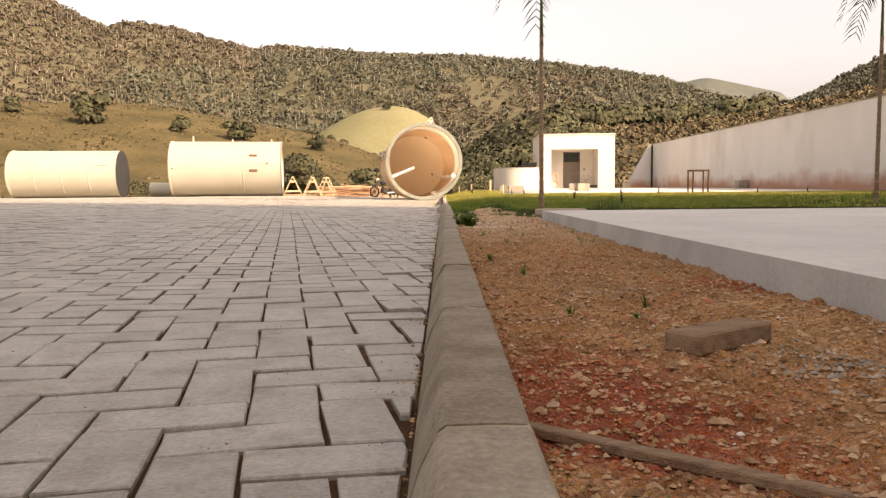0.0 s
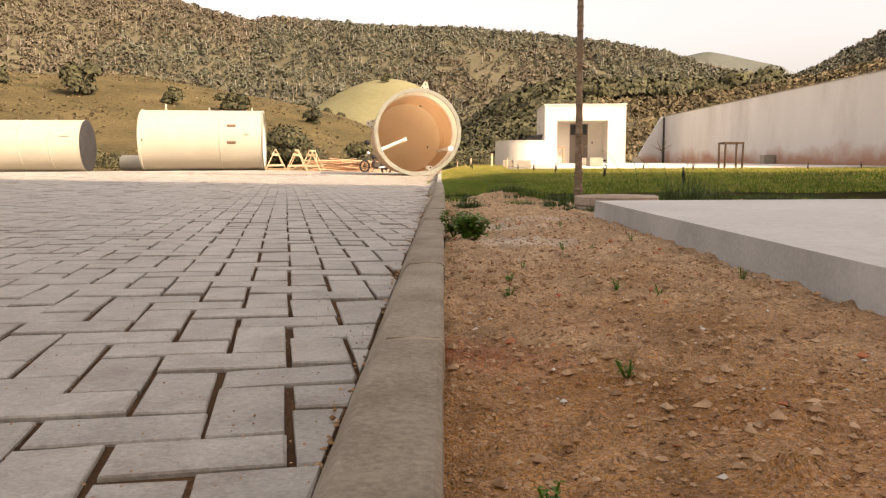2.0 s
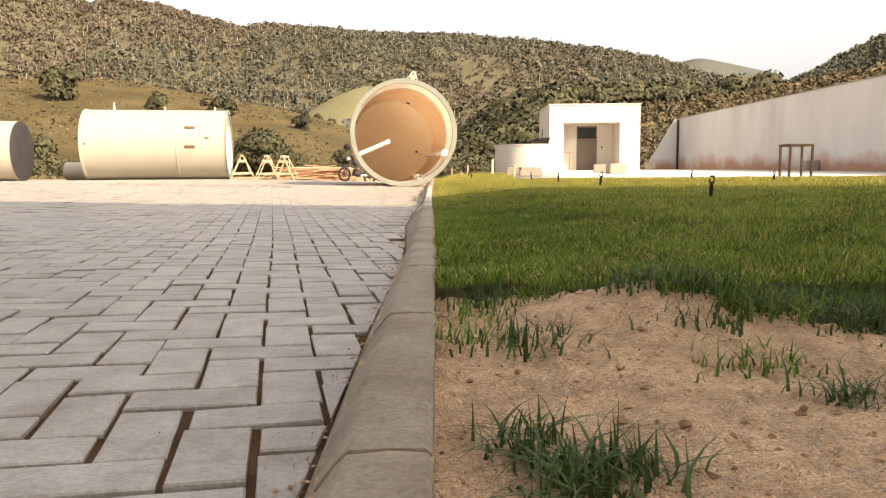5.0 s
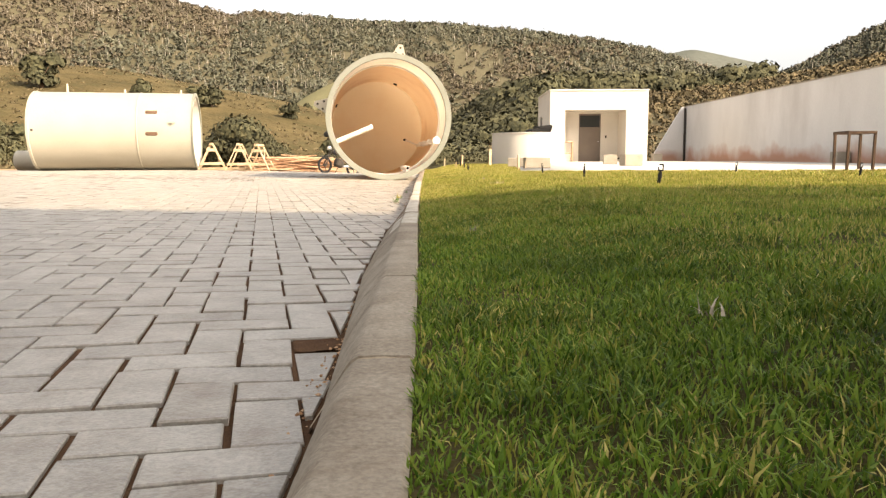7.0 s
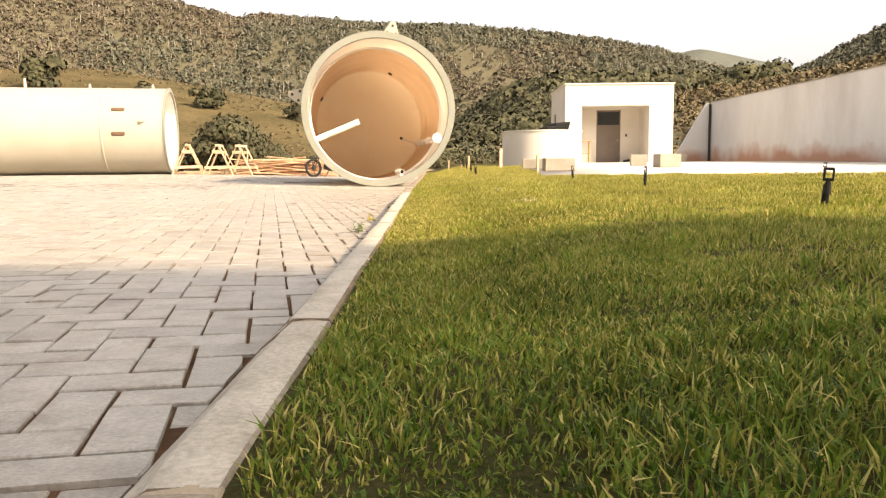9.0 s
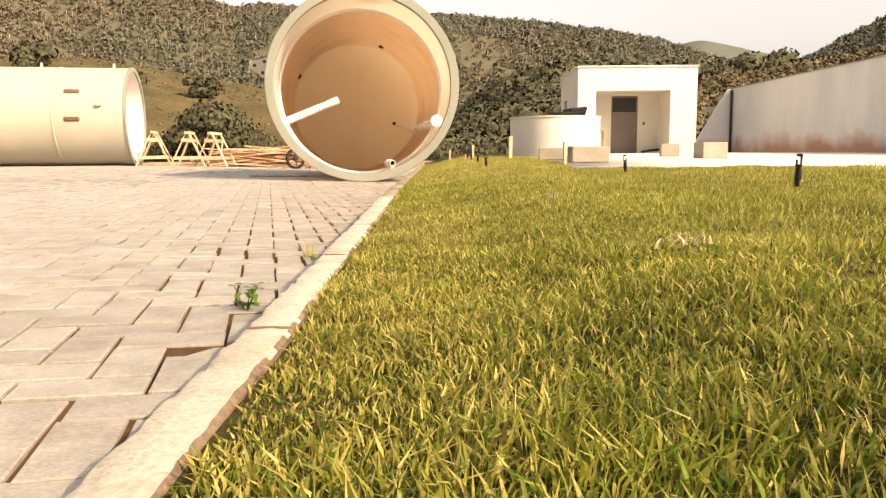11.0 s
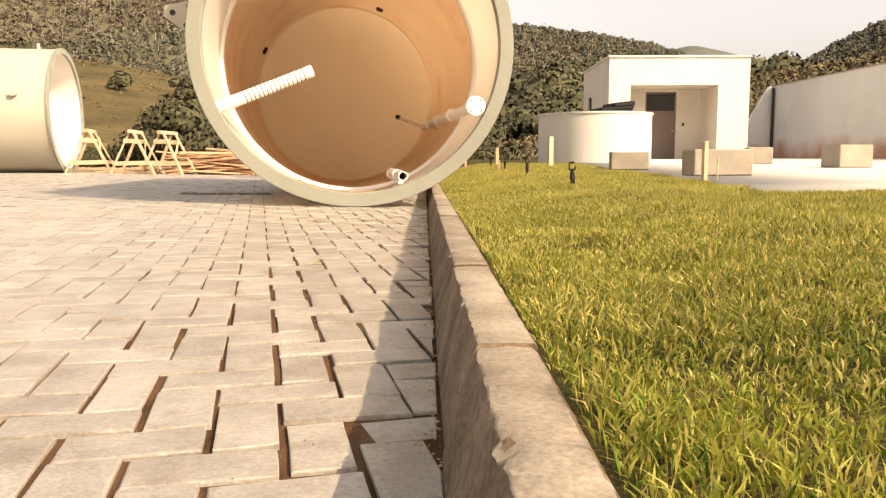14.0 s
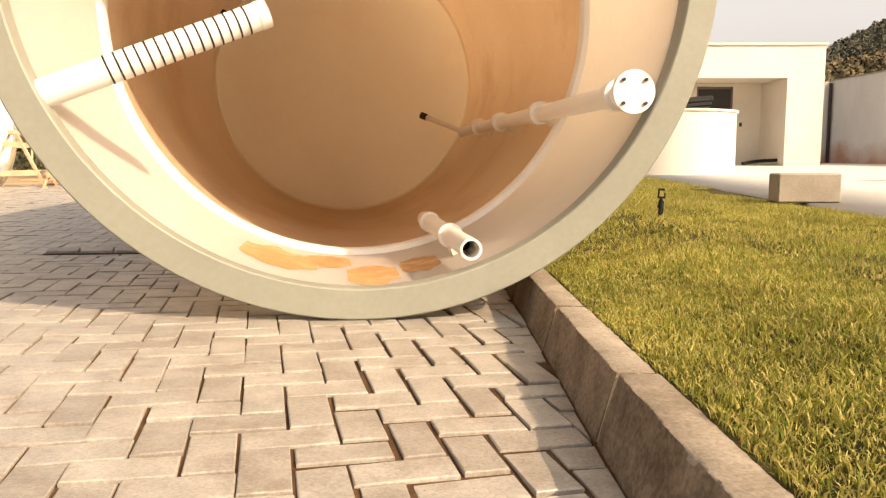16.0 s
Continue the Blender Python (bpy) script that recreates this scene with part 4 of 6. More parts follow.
def blades(count, xr, yr, height, width, seed, step, simple=False):
    """Grass blades over a stretch of the lawn, sorted into green, olive and straw-coloured ones."""
    rng = np.random.default_rng(seed)
    x, y = rng.uniform(*xr, count), rng.uniform(*yr, count)
    xs, ys = np.arange(xr[0] - step, xr[1] + 2 * step, step), np.arange(yr[0] - step, yr[1] + 2 * step, step)
    line = np.linspace(xr[0], xr[1], 400)
    start = np.interp(x, line, [lawn_start(a) for a in line])
    rim = np.arange(24, 40, 0.05)
    apron_line = np.interp(y, rim, [apron_edge(b) + 0.03 * noise.noise((b * 5, 0, 0)) for b in rim])
    kerb_back = KERB_X + np.interp(y, [yr[0], 12, 17, 21, 26, 40], [kerb_in(b) + kerb_width(b) for b in (yr[0], 12, 17, 21, 26, 40)])
    ok = (y > start) & (x > kerb_back + 0.004 + 0.012 * rng.random(count)) & ~((y > 24.9) & (x > apron_line))
    x, y = x[ok], y[ok]
    bare = field(bareness, xs, ys, x, y)
    ok = rng.random(len(x)) > 0.03 + 0.28 * np.clip(bare, 0, 1)
    x, y = x[ok], y[ok]
    n = len(x)
    z = field(lawn_z, xs, ys, x, y) - 0.004
    h = rng.uniform(*height, n) * np.clip(field(tuftiness, xs, ys, x, y), 0.35, 1.7)
    w = rng.uniform(*width, n)
    dry = field(dry_sunny_share, xs, ys, x, y)
    # Past the shade's edge more blades take the olive colour, as if sunlit.
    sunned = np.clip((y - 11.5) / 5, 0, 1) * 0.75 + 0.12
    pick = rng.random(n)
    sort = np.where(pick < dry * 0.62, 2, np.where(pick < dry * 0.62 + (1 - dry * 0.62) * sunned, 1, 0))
    ang, lean, la = rng.uniform(0, 2 * np.pi, n), rng.uniform(0.15, 0.95, n), rng.uniform(0, 2 * np.pi, n)
    dx, dy = np.cos(ang) * w, np.sin(ang) * w
    lx, ly = np.cos(la) * lean * h, np.sin(la) * lean * h
    tip = np.stack([x + lx, y + ly, z + h * (1 - 0.35 * lean)], 1)
    if simple:
        v = np.stack([np.stack([x - dx, y - dy, z], 1), np.stack([x + dx, y + dy, z], 1), tip], axis=1)
    else:
        mx, my, mz = x + lx * 0.3, y + ly * 0.3, z + h * 0.5
        v = np.stack([np.stack([x, y, z], 1), np.stack([mx + dx, my + dy, mz], 1), tip, np.stack([mx - dx, my - dy, mz], 1)], axis=1)
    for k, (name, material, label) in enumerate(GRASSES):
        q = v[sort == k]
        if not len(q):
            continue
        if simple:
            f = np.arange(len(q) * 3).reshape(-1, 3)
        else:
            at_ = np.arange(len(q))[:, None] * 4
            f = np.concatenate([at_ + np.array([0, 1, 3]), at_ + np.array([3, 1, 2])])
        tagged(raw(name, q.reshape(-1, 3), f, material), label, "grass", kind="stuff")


# Yellower copy of the green blades for the sunlit stretch of lawn.
M_OLIVE = tri("sunlit_olive_blades", [(0.14, 0.16, 0.018), (0.23, 0.24, 0.034), (0.33, 0.32, 0.06), (0.46, 0.42, 0.12)], rough=0.55, noise_amount=0.3, scale=2.2, translucent=0.4)
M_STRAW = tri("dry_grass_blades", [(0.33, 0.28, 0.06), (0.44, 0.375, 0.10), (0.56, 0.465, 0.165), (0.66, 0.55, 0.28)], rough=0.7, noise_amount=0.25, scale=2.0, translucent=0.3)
GRASSES = (("green_grass", M_GRASS, "short green lawn grass"), ("olive_grass", M_OLIVE, "yellow-green lawn grass, sunlight put into its colour"), ("dry_grass", M_STRAW, "yellowed dry blades among the lawn grass"))
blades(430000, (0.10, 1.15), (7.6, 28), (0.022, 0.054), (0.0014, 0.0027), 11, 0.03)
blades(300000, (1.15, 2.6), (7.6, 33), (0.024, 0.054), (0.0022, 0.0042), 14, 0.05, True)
blades(36000, (0.10, 1.15), (28, 38), (0.026, 0.058), (0.0026, 0.005), 15, 0.06, True)
blades(24000, (1.15, 3.3), (33, 38), (0.026, 0.058), (0.003, 0.006), 16, 0.1, True)
blades(200000, (2.6, 5.5), (7.6, 26), (0.028, 0.060), (0.004, 0.008), 12, 0.08, True)
blades(64000, (5.5, 15.7), (8.0, 25), (0.035, 0.075), (0.009, 0.016), 13, 0.15, True)


# ---- unseen hall behind the camera, added to cast the shade over the yard ----
hall = base("warehouse_hall", pose(20, -15.7, 0), "tall plain cream block out of view, added to shade the yard", "hall")
bm = box(bmesh.new(), (33, 24, 21.0), pose(0, 0, 10.5))
part("wall", bm, M_PLASTER, hall)
bm = box(bmesh.new(), (33.6, 24.3, 0.3), pose(0, 0, 21.15))
part("roof", bm, M_WALL, hall)


# ---- apron and building ----
def apron_z(x, y):
    return float(np.interp(y, [7, 10, 16, 23, 28, 46, 60], [0.10, 0.165, 0.22, 0.235, 0.29, 0.48, 0.52])) + 0.022


apron = sheet("apron", [0, 0.15, 0.4, 0.8, 0.9, 1], [24.9, 26, 27, 29, 33, 38, 44, 56], lambda x, y: apron_z(x, y), M_APRON)
for v in apron.data.vertices:
    v.co.x = apron_edge(v.co.y) + (15.75 - apron_edge(v.co.y)) * v.co.x
bm = bmesh.new()
bm.from_mesh(apron.data)
rim_edges = [e for e in bm.edges if e.is_boundary]
made = bmesh.ops.extrude_edge_only(bm, edges=rim_edges)
for v in made["geom"]:
    if isinstance(v, bmesh.types.BMVert):
        v.co.z -= 0.3
bm.to_mesh(apron.data)
bm.free()
tagged(apron, "bright bare concrete apron in front of the white building", "apron", kind="structure")

FLOOR = 0.50
house = base("utility_building", pose(8.50, 45.75, FLOOR - 0.05, 0, 0, -1.5), "small flat-roofed white building with a recessed porch", "building")
HX, HD, HT = 2.34, 4.7, 3.40


def slab_part(name, lo, hi, material, parent, label="", bevel=0.0):
    lo, hi = Vector(lo), Vector(hi)
    return part(name, box(bmesh.new(), hi - lo, Matrix.Translation((lo + hi) / 2), bevel), material, parent, label)


ox0, ox1, oz = -1.62, 1.30, 2.50
pd = 1.75                                     # depth of the porch
slab_part("wall", (-HX, 0, -0.3), (ox0, 0.2, HT), M_PLASTER, house)
slab_part("wall", (ox1, 0, -0.3), (HX, 0.2, HT), M_PLASTER, house)
slab_part("wall", (ox0, 0, oz), (ox1, 0.2, HT), M_PLASTER, house)
# side wall with its small window opening
wy0, wy1, wz0, wz1 = 3.0, 3.75, 1.25, 2.35
slab_part("wall", (-HX, 0.2, -0.3), (-HX + 0.18, wy0, HT), M_PLASTER, house)
slab_part("wall", (-HX, wy1, -0.3), (-HX + 0.18, HD, HT), M_PLASTER, house)
slab_part("wall", (-HX, wy0, -0.3), (-HX + 0.18, wy1, wz0), M_PLASTER, house)
slab_part("wall", (-HX, wy0, wz1), (-HX + 0.18, wy1, HT), M_PLASTER, house)
win = slab_part("window", (-HX + 0.09, wy0, wz0), (-HX + 0.12, wy1, wz1), M_GLASS, house, "dark window pane")
slab_part("frame", (-HX + 0.07, wy0, wz0), (-HX + 0.14, wy0 + 0.05, wz1), M_STEEL, win)
slab_part("frame", (-HX + 0.07, wy1 - 0.05, wz0), (-HX + 0.14, wy1, wz1), M_STEEL, win)
slab_part("wall", (HX - 0.18, 0.2, -0.3), (HX, HD, HT), M_PLASTER, house)
slab_part("wall", (-HX + 0.18, HD - 0.18, -0.3), (HX - 0.18, HD, HT), M_PLASTER, house)
# porch: cheeks, back wall and ceiling
dx0, dx1, dz = -0.66, 0.44, 2.42
slab_part("porch_wall", (ox0 - 0.15, 0.2, 0), (ox0, pd, oz), M_PLASTER, house)
slab_part("porch_wall", (ox1, 0.2, 0), (ox1 + 0.15, pd, oz), M_PLASTER, house)
slab_part("porch_wall", (ox0 - 0.15, pd, 0), (dx0, pd + 0.15, oz), M_PLASTER, house)
slab_part("porch_wall", (dx1, pd, 0), (ox1 + 0.15, pd + 0.15, oz), M_PLASTER, house)
slab_part("porch_wall", (dx0, pd, dz), (dx1, pd + 0.15, oz), M_PLASTER, house)
slab_part("porch_ceiling", (ox0 - 0.15, 0.2, oz), (ox1 + 0.15, pd + 0.15, oz + 0.1), M_PLASTER, house)
slab_part("porch_floor", (ox0, 0.0, -0.3), (ox1, pd + 0.15, 0.04), M_APRON, house)
slab_part("roof", (-HX - 0.04, -0.05, HT), (HX + 0.04, HD + 0.04, HT + 0.06), M_PLASTER, house, "thin roof slab with a drip edge")
door = slab_part("door", (dx0, pd + 0.05, 0.04), (dx1, pd + 0.10, dz), M_DOOR, house, "dark grey metal door with a glazed upper light")
slab_part("pane", (dx0 + 0.06, pd + 0.035, 1.76), (dx1 - 0.06, pd + 0.048, 2.34), M_GLASS, door)
slab_part("frame", (dx0, pd + 0.02, 0.04), (dx0 + 0.05, pd + 0.05, dz), M_DOOR, door)
slab_part("frame", (dx1 - 0.05, pd + 0.02, 0.04), (dx1, pd + 0.05, dz), M_DOOR, door)
part("handle", rod(bmesh.new(), (dx1 - 0.11, pd + 0.0, 1.05), (dx1 - 0.11, pd + 0.05, 1.05), 0.02), M_CHROME, door)
slab_part("light_switch", (dx1 + 0.22, pd - 0.012, 1.22), (dx1 + 0.30, pd, 1.34), M_STEEL, house)

# round water cistern
cis = base("cistern", pose(4.16, 38.9, 0.36), "low round white plastered water cistern", "cistern")
bm = bmesh.new()
lathe(bm, [(1.36, -0.2), (1.36, 1.17), (1.39, 1.175), (1.39, 1.215), (1.22, 1.215), (1.22, 0.9), (0, 0.9)], 56)
part("wall", bm, M_PLASTER, cis, shade=True)
bm = bmesh.new()
for k in range(3):
    box(bm, (1.15 - 0.30 * k, 0.8, 0.12), pose(0.32 + 0.17 * k, 0.3, 1.26 + 0.10 * k, 0, -6, 8), 0.03)
part("cover", bm, M_BLACK, cis, "dark cover folded on the rim", shade=False)

# long boundary wall with its raking end
wall = base("wall_east", pose(-0.25, 0, 0), "long light grey rendered wall with red earth splashed along its foot", "wall", kind="structure")
bm = bmesh.new()
ys = np.linspace(4, 54.1, 42)
vs = []
for y in ys:
    vs.append([bm.verts.new(p) for p in ((15.75, y, -0.1), (15.75, y, 3.46 + 0.0042 * y), (16.0, y, 3.46 + 0.0042 * y), (16.0, y, -0.1))])
for a, b in zip(vs, vs[1:]):
    for i in range(4):
        bm.faces.new((a[i], b[i], b[(i + 1) % 4], a[(i + 1) % 4]))
bm.faces.new(vs[0])
bm.faces.new(vs[-1][::-1])
bmesh.ops.recalc_face_normals(bm, faces=bm.faces)
part("wall", bm, M_WALL, wall)
bm = bmesh.new()
prof = [(15.75, 0.1), (15.75, 3.68), (15.55, 3.68), (13.75, 0.62), (13.75, 0.1)]
a = [bm.verts.new((x, 54.1, z)) for x, z in prof]
b = [bm.verts.new((x, 54.3, z)) for x, z in prof]
bm.faces.new(a)
bm.faces.new(b[::-1])
for i in range(5):
    bm.faces.new((a[i], a[(i + 1) % 5], b[(i + 1) % 5], b[i]))
bmesh.ops.recalc_face_normals(bm, faces=bm.faces)
part("raking_end", bm, M_WALL, wall)
part("coping", box(bmesh.new(), (0.3, 50.1, 0.05), pose(15.875, 29.05, 3.60, 0.24, 0, 0)), M_CONCRETE, wall)
part("downpipe", rod(bmesh.new(), (15.66, 53.95, 0.4), (15.66, 53.95, 3.6), 0.06), M_STEEL, wall, "dark vertical pipe")


# ---- tanks ----
def big_tank():
    axis = Vector((-0.115, 0.993, 0)).normalized()
    m = Matrix.Translation((-0.635, 27.2, 1.522)) @ Matrix(((axis.y, 0, axis.x), (-axis.x, 0, axis.y), (0, 1, 0))).to_4x4() @ Matrix.Scale(0.985, 4)
    # local: x right, y up, z into the tank
    tank = base("fibreglass_tank", m, "huge cream fibreglass tank on its side, open, white pipes inside", "tank")
    L = 6.2
    part("shell", lathe(bmesh.new(), [(1.47, 0.10), (1.47, 1.38), (1.485, 1.40), (1.485, 1.50), (1.47, 1.52), (1.47, L - 0.1), (1.40, L), (0, L + 0.12)], 96), M_TANK_SHELL, tank, shade=True)
    part("rim", lathe(bmesh.new(), [(1.47, 0.12), (1.495, 0.11), (1.5, 0.09), (1.5, 0.006), (1.494, 0.0), (1.376, 0.0), (1.370, 0.006), (1.370, 0.10)], 128), M_TANK_RIM, tank, "grey-green flat end flange", shade=True)
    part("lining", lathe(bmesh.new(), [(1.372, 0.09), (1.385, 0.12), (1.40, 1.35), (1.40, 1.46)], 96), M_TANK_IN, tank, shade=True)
    part("deep_lining", lathe(bmesh.new(), [(1.40, 1.46), (1.40, 5.55)], 96), M_TANK_DEEP, tank, "inner wall, tan colour standing for the dimmer light inside", shade=True)
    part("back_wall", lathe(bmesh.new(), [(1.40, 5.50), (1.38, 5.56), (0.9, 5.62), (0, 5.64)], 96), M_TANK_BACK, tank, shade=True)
    part("weld_ring", lathe(bmesh.new(), [(1.402, 1.39), (1.372, 1.405), (1.362, 1.43), (1.362, 1.47), (1.372, 1.495), (1.402, 1.51)], 96), M_PVC, tank, "raised pale joint ring", shade=True)
    inv = m.inverted()

    def loc(*p):
        return inv @ Vector(p)

    # slotted pipe
    a, b = loc(-1.90, 27.13, 0.935), loc(-1.08, 27.40, 1.29)
    pipe = part("slotted_pipe", rod(bmesh.new(), a, b, 0.058, seg=28), M_PVC, tank, "white slotted pipe", shade=True)
    part("cap", rod(bmesh.new(), b - (b - a).normalized() * 0.01, b + (b - a).normalized() * 0.035, 0.061, seg=28), M_PVC, pipe, shade=True)
    d = (b - a).normalized()
    for k in range(15):
        p = a + (b - a) * (0.32 + 0.044 * k)
        bm = bmesh.new()
        q = d.to_track_quat('Z', 'Y').to_matrix().to_4x4()
        lathe(bm, [(0.0588, -0.004), (0.0594, -0.004), (0.0594, 0.004), (0.0588, 0.004)], 28, Matrix.Translation(p) @ q)
        part("slot", bm, M_STEEL, pipe)
    # outlet pipe with blind flange on saddles
    z0 = 0.02
    a = loc(0.478, 27.36, 0.977)
    b = Vector((a.x + 0.02, a.y - 0.01, 4.6))
    out = part("outlet_pipe", rod(bmesh.new(), a, b, 0.050, seg=24), M_PVC, tank, "white drain pipe on saddles", shade=True)
    fl = part("blind_flange", rod(bmesh.new(), a - Vector((0, 0, 0.012)), a + Vector((0, 0, 0.016)), 0.093, seg=36), M_PVC, out, shade=True)
    for k in range(4):
        an = math.pi / 4 + k * math.pi / 2
        p = a + Vector((0.07 * math.cos(an), 0.07 * math.sin(an), -0.012))
        part("bolt", rod(bmesh.new(), p, p - Vector((0, 0, 0.012)), 0.008, seg=6), M_STEEL, fl)
    for z in (0.22, 1.55, 2.7, 3.6):
        c = Vector((a.x, a.y, z))
        side = Vector((a.x, a.y, 0)).normalized()
        bm = rod(bmesh.new(), c - Vector((0, 0, 0.03)), c + Vector((0, 0, 0.03)), 0.072, seg=22)
        part("saddle", beam(bm, c, c + side * (1.39 - Vector((a.x, a.y)).length), 0.06, 0.14), M_PVC, out)
    tip = loc(-0.375, 32.0, 1.12)
    part("branch", rod(bmesh.new(), b - Vector((0, 0, 0.05)), tip, 0.026, seg=14), M_TANK_IN, out)
    part("branch_end", rod(bmesh.new(), tip, tip + (tip - b).normalized() * 0.07, 0.034, seg=14), M_STEEL, out, "dark threaded end")
    # bottom pipe
    a = loc(-0.206, 27.27, 0.325)
    b = Vector((a.x, a.y + 0.0, 1.9))
    low = part("bottom_pipe", lathe(bmesh.new(), [(0.047, 0), (0.047, 1.7), (0.037, 1.7), (0.037, 0.0)], 24, Matrix.Translation(a), closed=True), M_PVC, tank, "short white open pipe near the floor", shade=True)
    # Black disc put in for the unlit inside of the pipe.
    part("dark_bore", rod(bmesh.new(), a + Vector((0, 0, 0.25)), a + Vector((0, 0, 0.26)), 0.037, seg=20), M_BLACK, low)
    for z in (0.62, 1.45):
        c = Vector((a.x, a.y, z + a.z))
        side = Vector((a.x, a.y, 0)).normalized()
        bm = rod(bmesh.new(), c - Vector((0, 0, 0.025)), c + Vector((0, 0, 0.025)), 0.062, seg=22)
        part("saddle", beam(bm, c, c + side * (1.385 - Vector((a.x, a.y)).length), 0.05, 0.13), M_PVC, low)
    # sockets in the wall near the back
    for an, w in ((153, 5.1), (67, 5.05)):
        c, s = math.cos(radians(an)), math.sin(radians(an))
        part("socket", rod(bmesh.new(), (1.41 * c, 1.41 * s, w), (1.36 * c, 1.36 * s, w), 0.055, seg=18), M_STEEL, tank, "dark pipe socket")
    # lifting lugs
    for an, w in ((79, 0.55), (169, 0.5)):
        c, s = math.cos(radians(an)), math.sin(radians(an))
        rad, tan = Vector((c, s, 0)), Vector((-s, c, 0))
        bm = bmesh.new()
        tri_ = [rad * 1.46 - tan * 0.20, rad * 1.46 + tan * 0.20, rad * 1.80 + tan * 0.05, rad * 1.80 - tan * 0.05]
        lo = [bm.verts.new(p + Vector((0, 0, w - 0.02))) for p in tri_]
        hi = [bm.verts.new(p + Vector((0, 0, w + 0.02))) for p in tri_]
        bm.faces.new(lo[::-1])
        bm.faces.new(hi)
        for i in range(4):
            bm.faces.new((lo[i], lo[(i + 1) % 4], hi[(i + 1) % 4], hi[i]))
        lug = part("lifting_lug", bm, M_TANK, tank, "triangular lifting plate with holes")
        for p in (rad * 1.72, rad * 1.58 + tan * 0.09, rad * 1.58 - tan * 0.09):
            part("hole", rod(bmesh.new(), p + Vector((0, 0, w - 0.023)), p + Vector((0, 0, w + 0.023)), 0.028, seg=12), M_STEEL, lug)
    return tank, m


tank1, TANK_M = big_tank()


def lying_tank(x_right, y, yaw, length, r, label, lift, seams, end_dark):
    """Tank lying along x, its right end at x_right."""
    t = radians(yaw)
    ax = Vector((math.cos(t), math.sin(t), 0))
    m = Matrix.Translation((x_right, y, r + lift)) @ Matrix(((-math.sin(t), 0, -ax.x), (math.cos(t), 0, -ax.y), (0, 1, 0))).to_4x4()
    # local: z runs from the right end to the left end, y up, x away from the yard
    tank = base("fibreglass_tank", m, label, "tank")
    prof = [(r, 0.0)]
    for s in seams:
        prof += [(r, s - 0.03), (r + 0.018, s - 0.02), (r + 0.018, s + 0.02), (r, s + 0.03)]
    prof += [(r, length - 0.10), (r + 0.03, length - 0.08), (r + 0.03, length), (r * 0.98, length + 0.01), (0, length + 0.06)]
    part("shell", lathe(bmesh.new(), prof, 72), M_TANK, tank, shade=True)
    if end_dark:
        part("end_cap", lathe(bmesh.new(), [(r + 0.004, -0.015), (r * 0.97, -0.035), (r * 0.6, -0.04), (0, -0.04)], 64), M_DARK_END, tank, "dark grey closed end", shade=True)
    else:
        part("rim", lathe(bmesh.new(), [(r, 0.06), (r + 0.03, 0.05), (r + 0.035, 0.0), (r - 0.10, -0.005), (r - 0.105, 0.05)], 64), M_TANK_RIM, tank, shade=True)
        part("lining", lathe(bmesh.new(), [(r - 0.10, 0.04), (r - 0.07, 1.3), (r - 0.07, length - 0.3), (0, length - 0.25)], 64), M_PVC, tank, "white inside", shade=True)
    for k in (-1, 1):
        part("chock", box(bmesh.new(), (0.12, 0.16, 0.10), Matrix.Translation((k * 0.75, -r * 0.985 - lift + 0.08 + 0.0, 0.5)), 0.01), M_TIMBER, tank)
    return tank, m


tank2, m2 = lying_tank(-8.5, 38.75, 9.5, 5.62, 1.44, "long cream fibreglass tank lying on its side with dark slots", 0.21, [1.95], False)
for h in (0.66, -0.12):
    z = 1.43
    x = -math.sqrt(1.44 ** 2 - h * h)
    bm = box(bmesh.new(), (0.05, 0.13, 0.42), Matrix.Translation((x - 0.005, h, z)) @ pose(0, 0, 0, 0, 0, -math.degrees(math.asin(h / 1.44))), 0.03)
    part("slot", bm, surface("brown_slot", (0.10, 0.055, 0.03), (0.16, 0.09, 0.05), scale=9, rough=0.7), tank2, "brown rounded slot cover")
part("port", rod(bmesh.new(), (-1.42, 0.3, 0.68), (-1.53, 0.32, 0.68), 0.075, seg=18), M_TANK, tank2, "small round port")
part("plug", rod(bmesh.new(), (-1.43, 0.0, 5.42), (-1.46, 0.0, 5.42), 0.04, seg=12), M_STEEL, tank2)
for z, hgt in ((4.55, 0.30), (2.55, 0.13), (0.55, 0.13)):
    part("top_fitting", rod(bmesh.new(), (0.0, 1.43, z), (0.0, 1.45 + hgt, z), 0.05, 0.035, 10), M_TANK, tank2)
tank3, m3 = lying_tank(-16.45, 37.2, 7.0, 5.2, 1.20, "smaller cream fibreglass tank lying on its side with a dark end", 0.20, [1.3, 2.6, 3.9], True)
part("bracket", box(bmesh.new(), (0.12, 0.05, 0.42), Matrix.Translation((-1.12, 0.42, 0.65)), 0.015), M_TANK_RIM, tank3)
pipe_piece = base("pipe_section", pose(-15.2, 40.2, 0.60), "short wide cream pipe lying between the two tanks", "pipe")
part("barrel", lathe(bmesh.new(), [(0.40, 0), (0.40, 2.2), (0.35, 2.2), (0.35, 0)], 32, pose(-0.9, 0, 0, 0, 90, 0), closed=True), M_TANK, pipe_piece, shade=True)
bench = base("work_bench", pose(7.17, 46.6, FLOOR), "small brown wooden bench in the porch", "bench")
part("bench_top", box(bmesh.new(), (0.55, 0.35, 0.05), pose(0, 0, 0.95), 0.006), M_LUMBER, bench)
for sx in (-0.22, 0.22):
    part("leg", box(bmesh.new(), (0.05, 0.3, 0.95), pose(sx, 0, 0.475)), M_TIMBER, bench)
part("shelf", box(bmesh.new(), (0.45, 0.3, 0.04), pose(0, 0, 0.4)), M_TIMBER, bench)


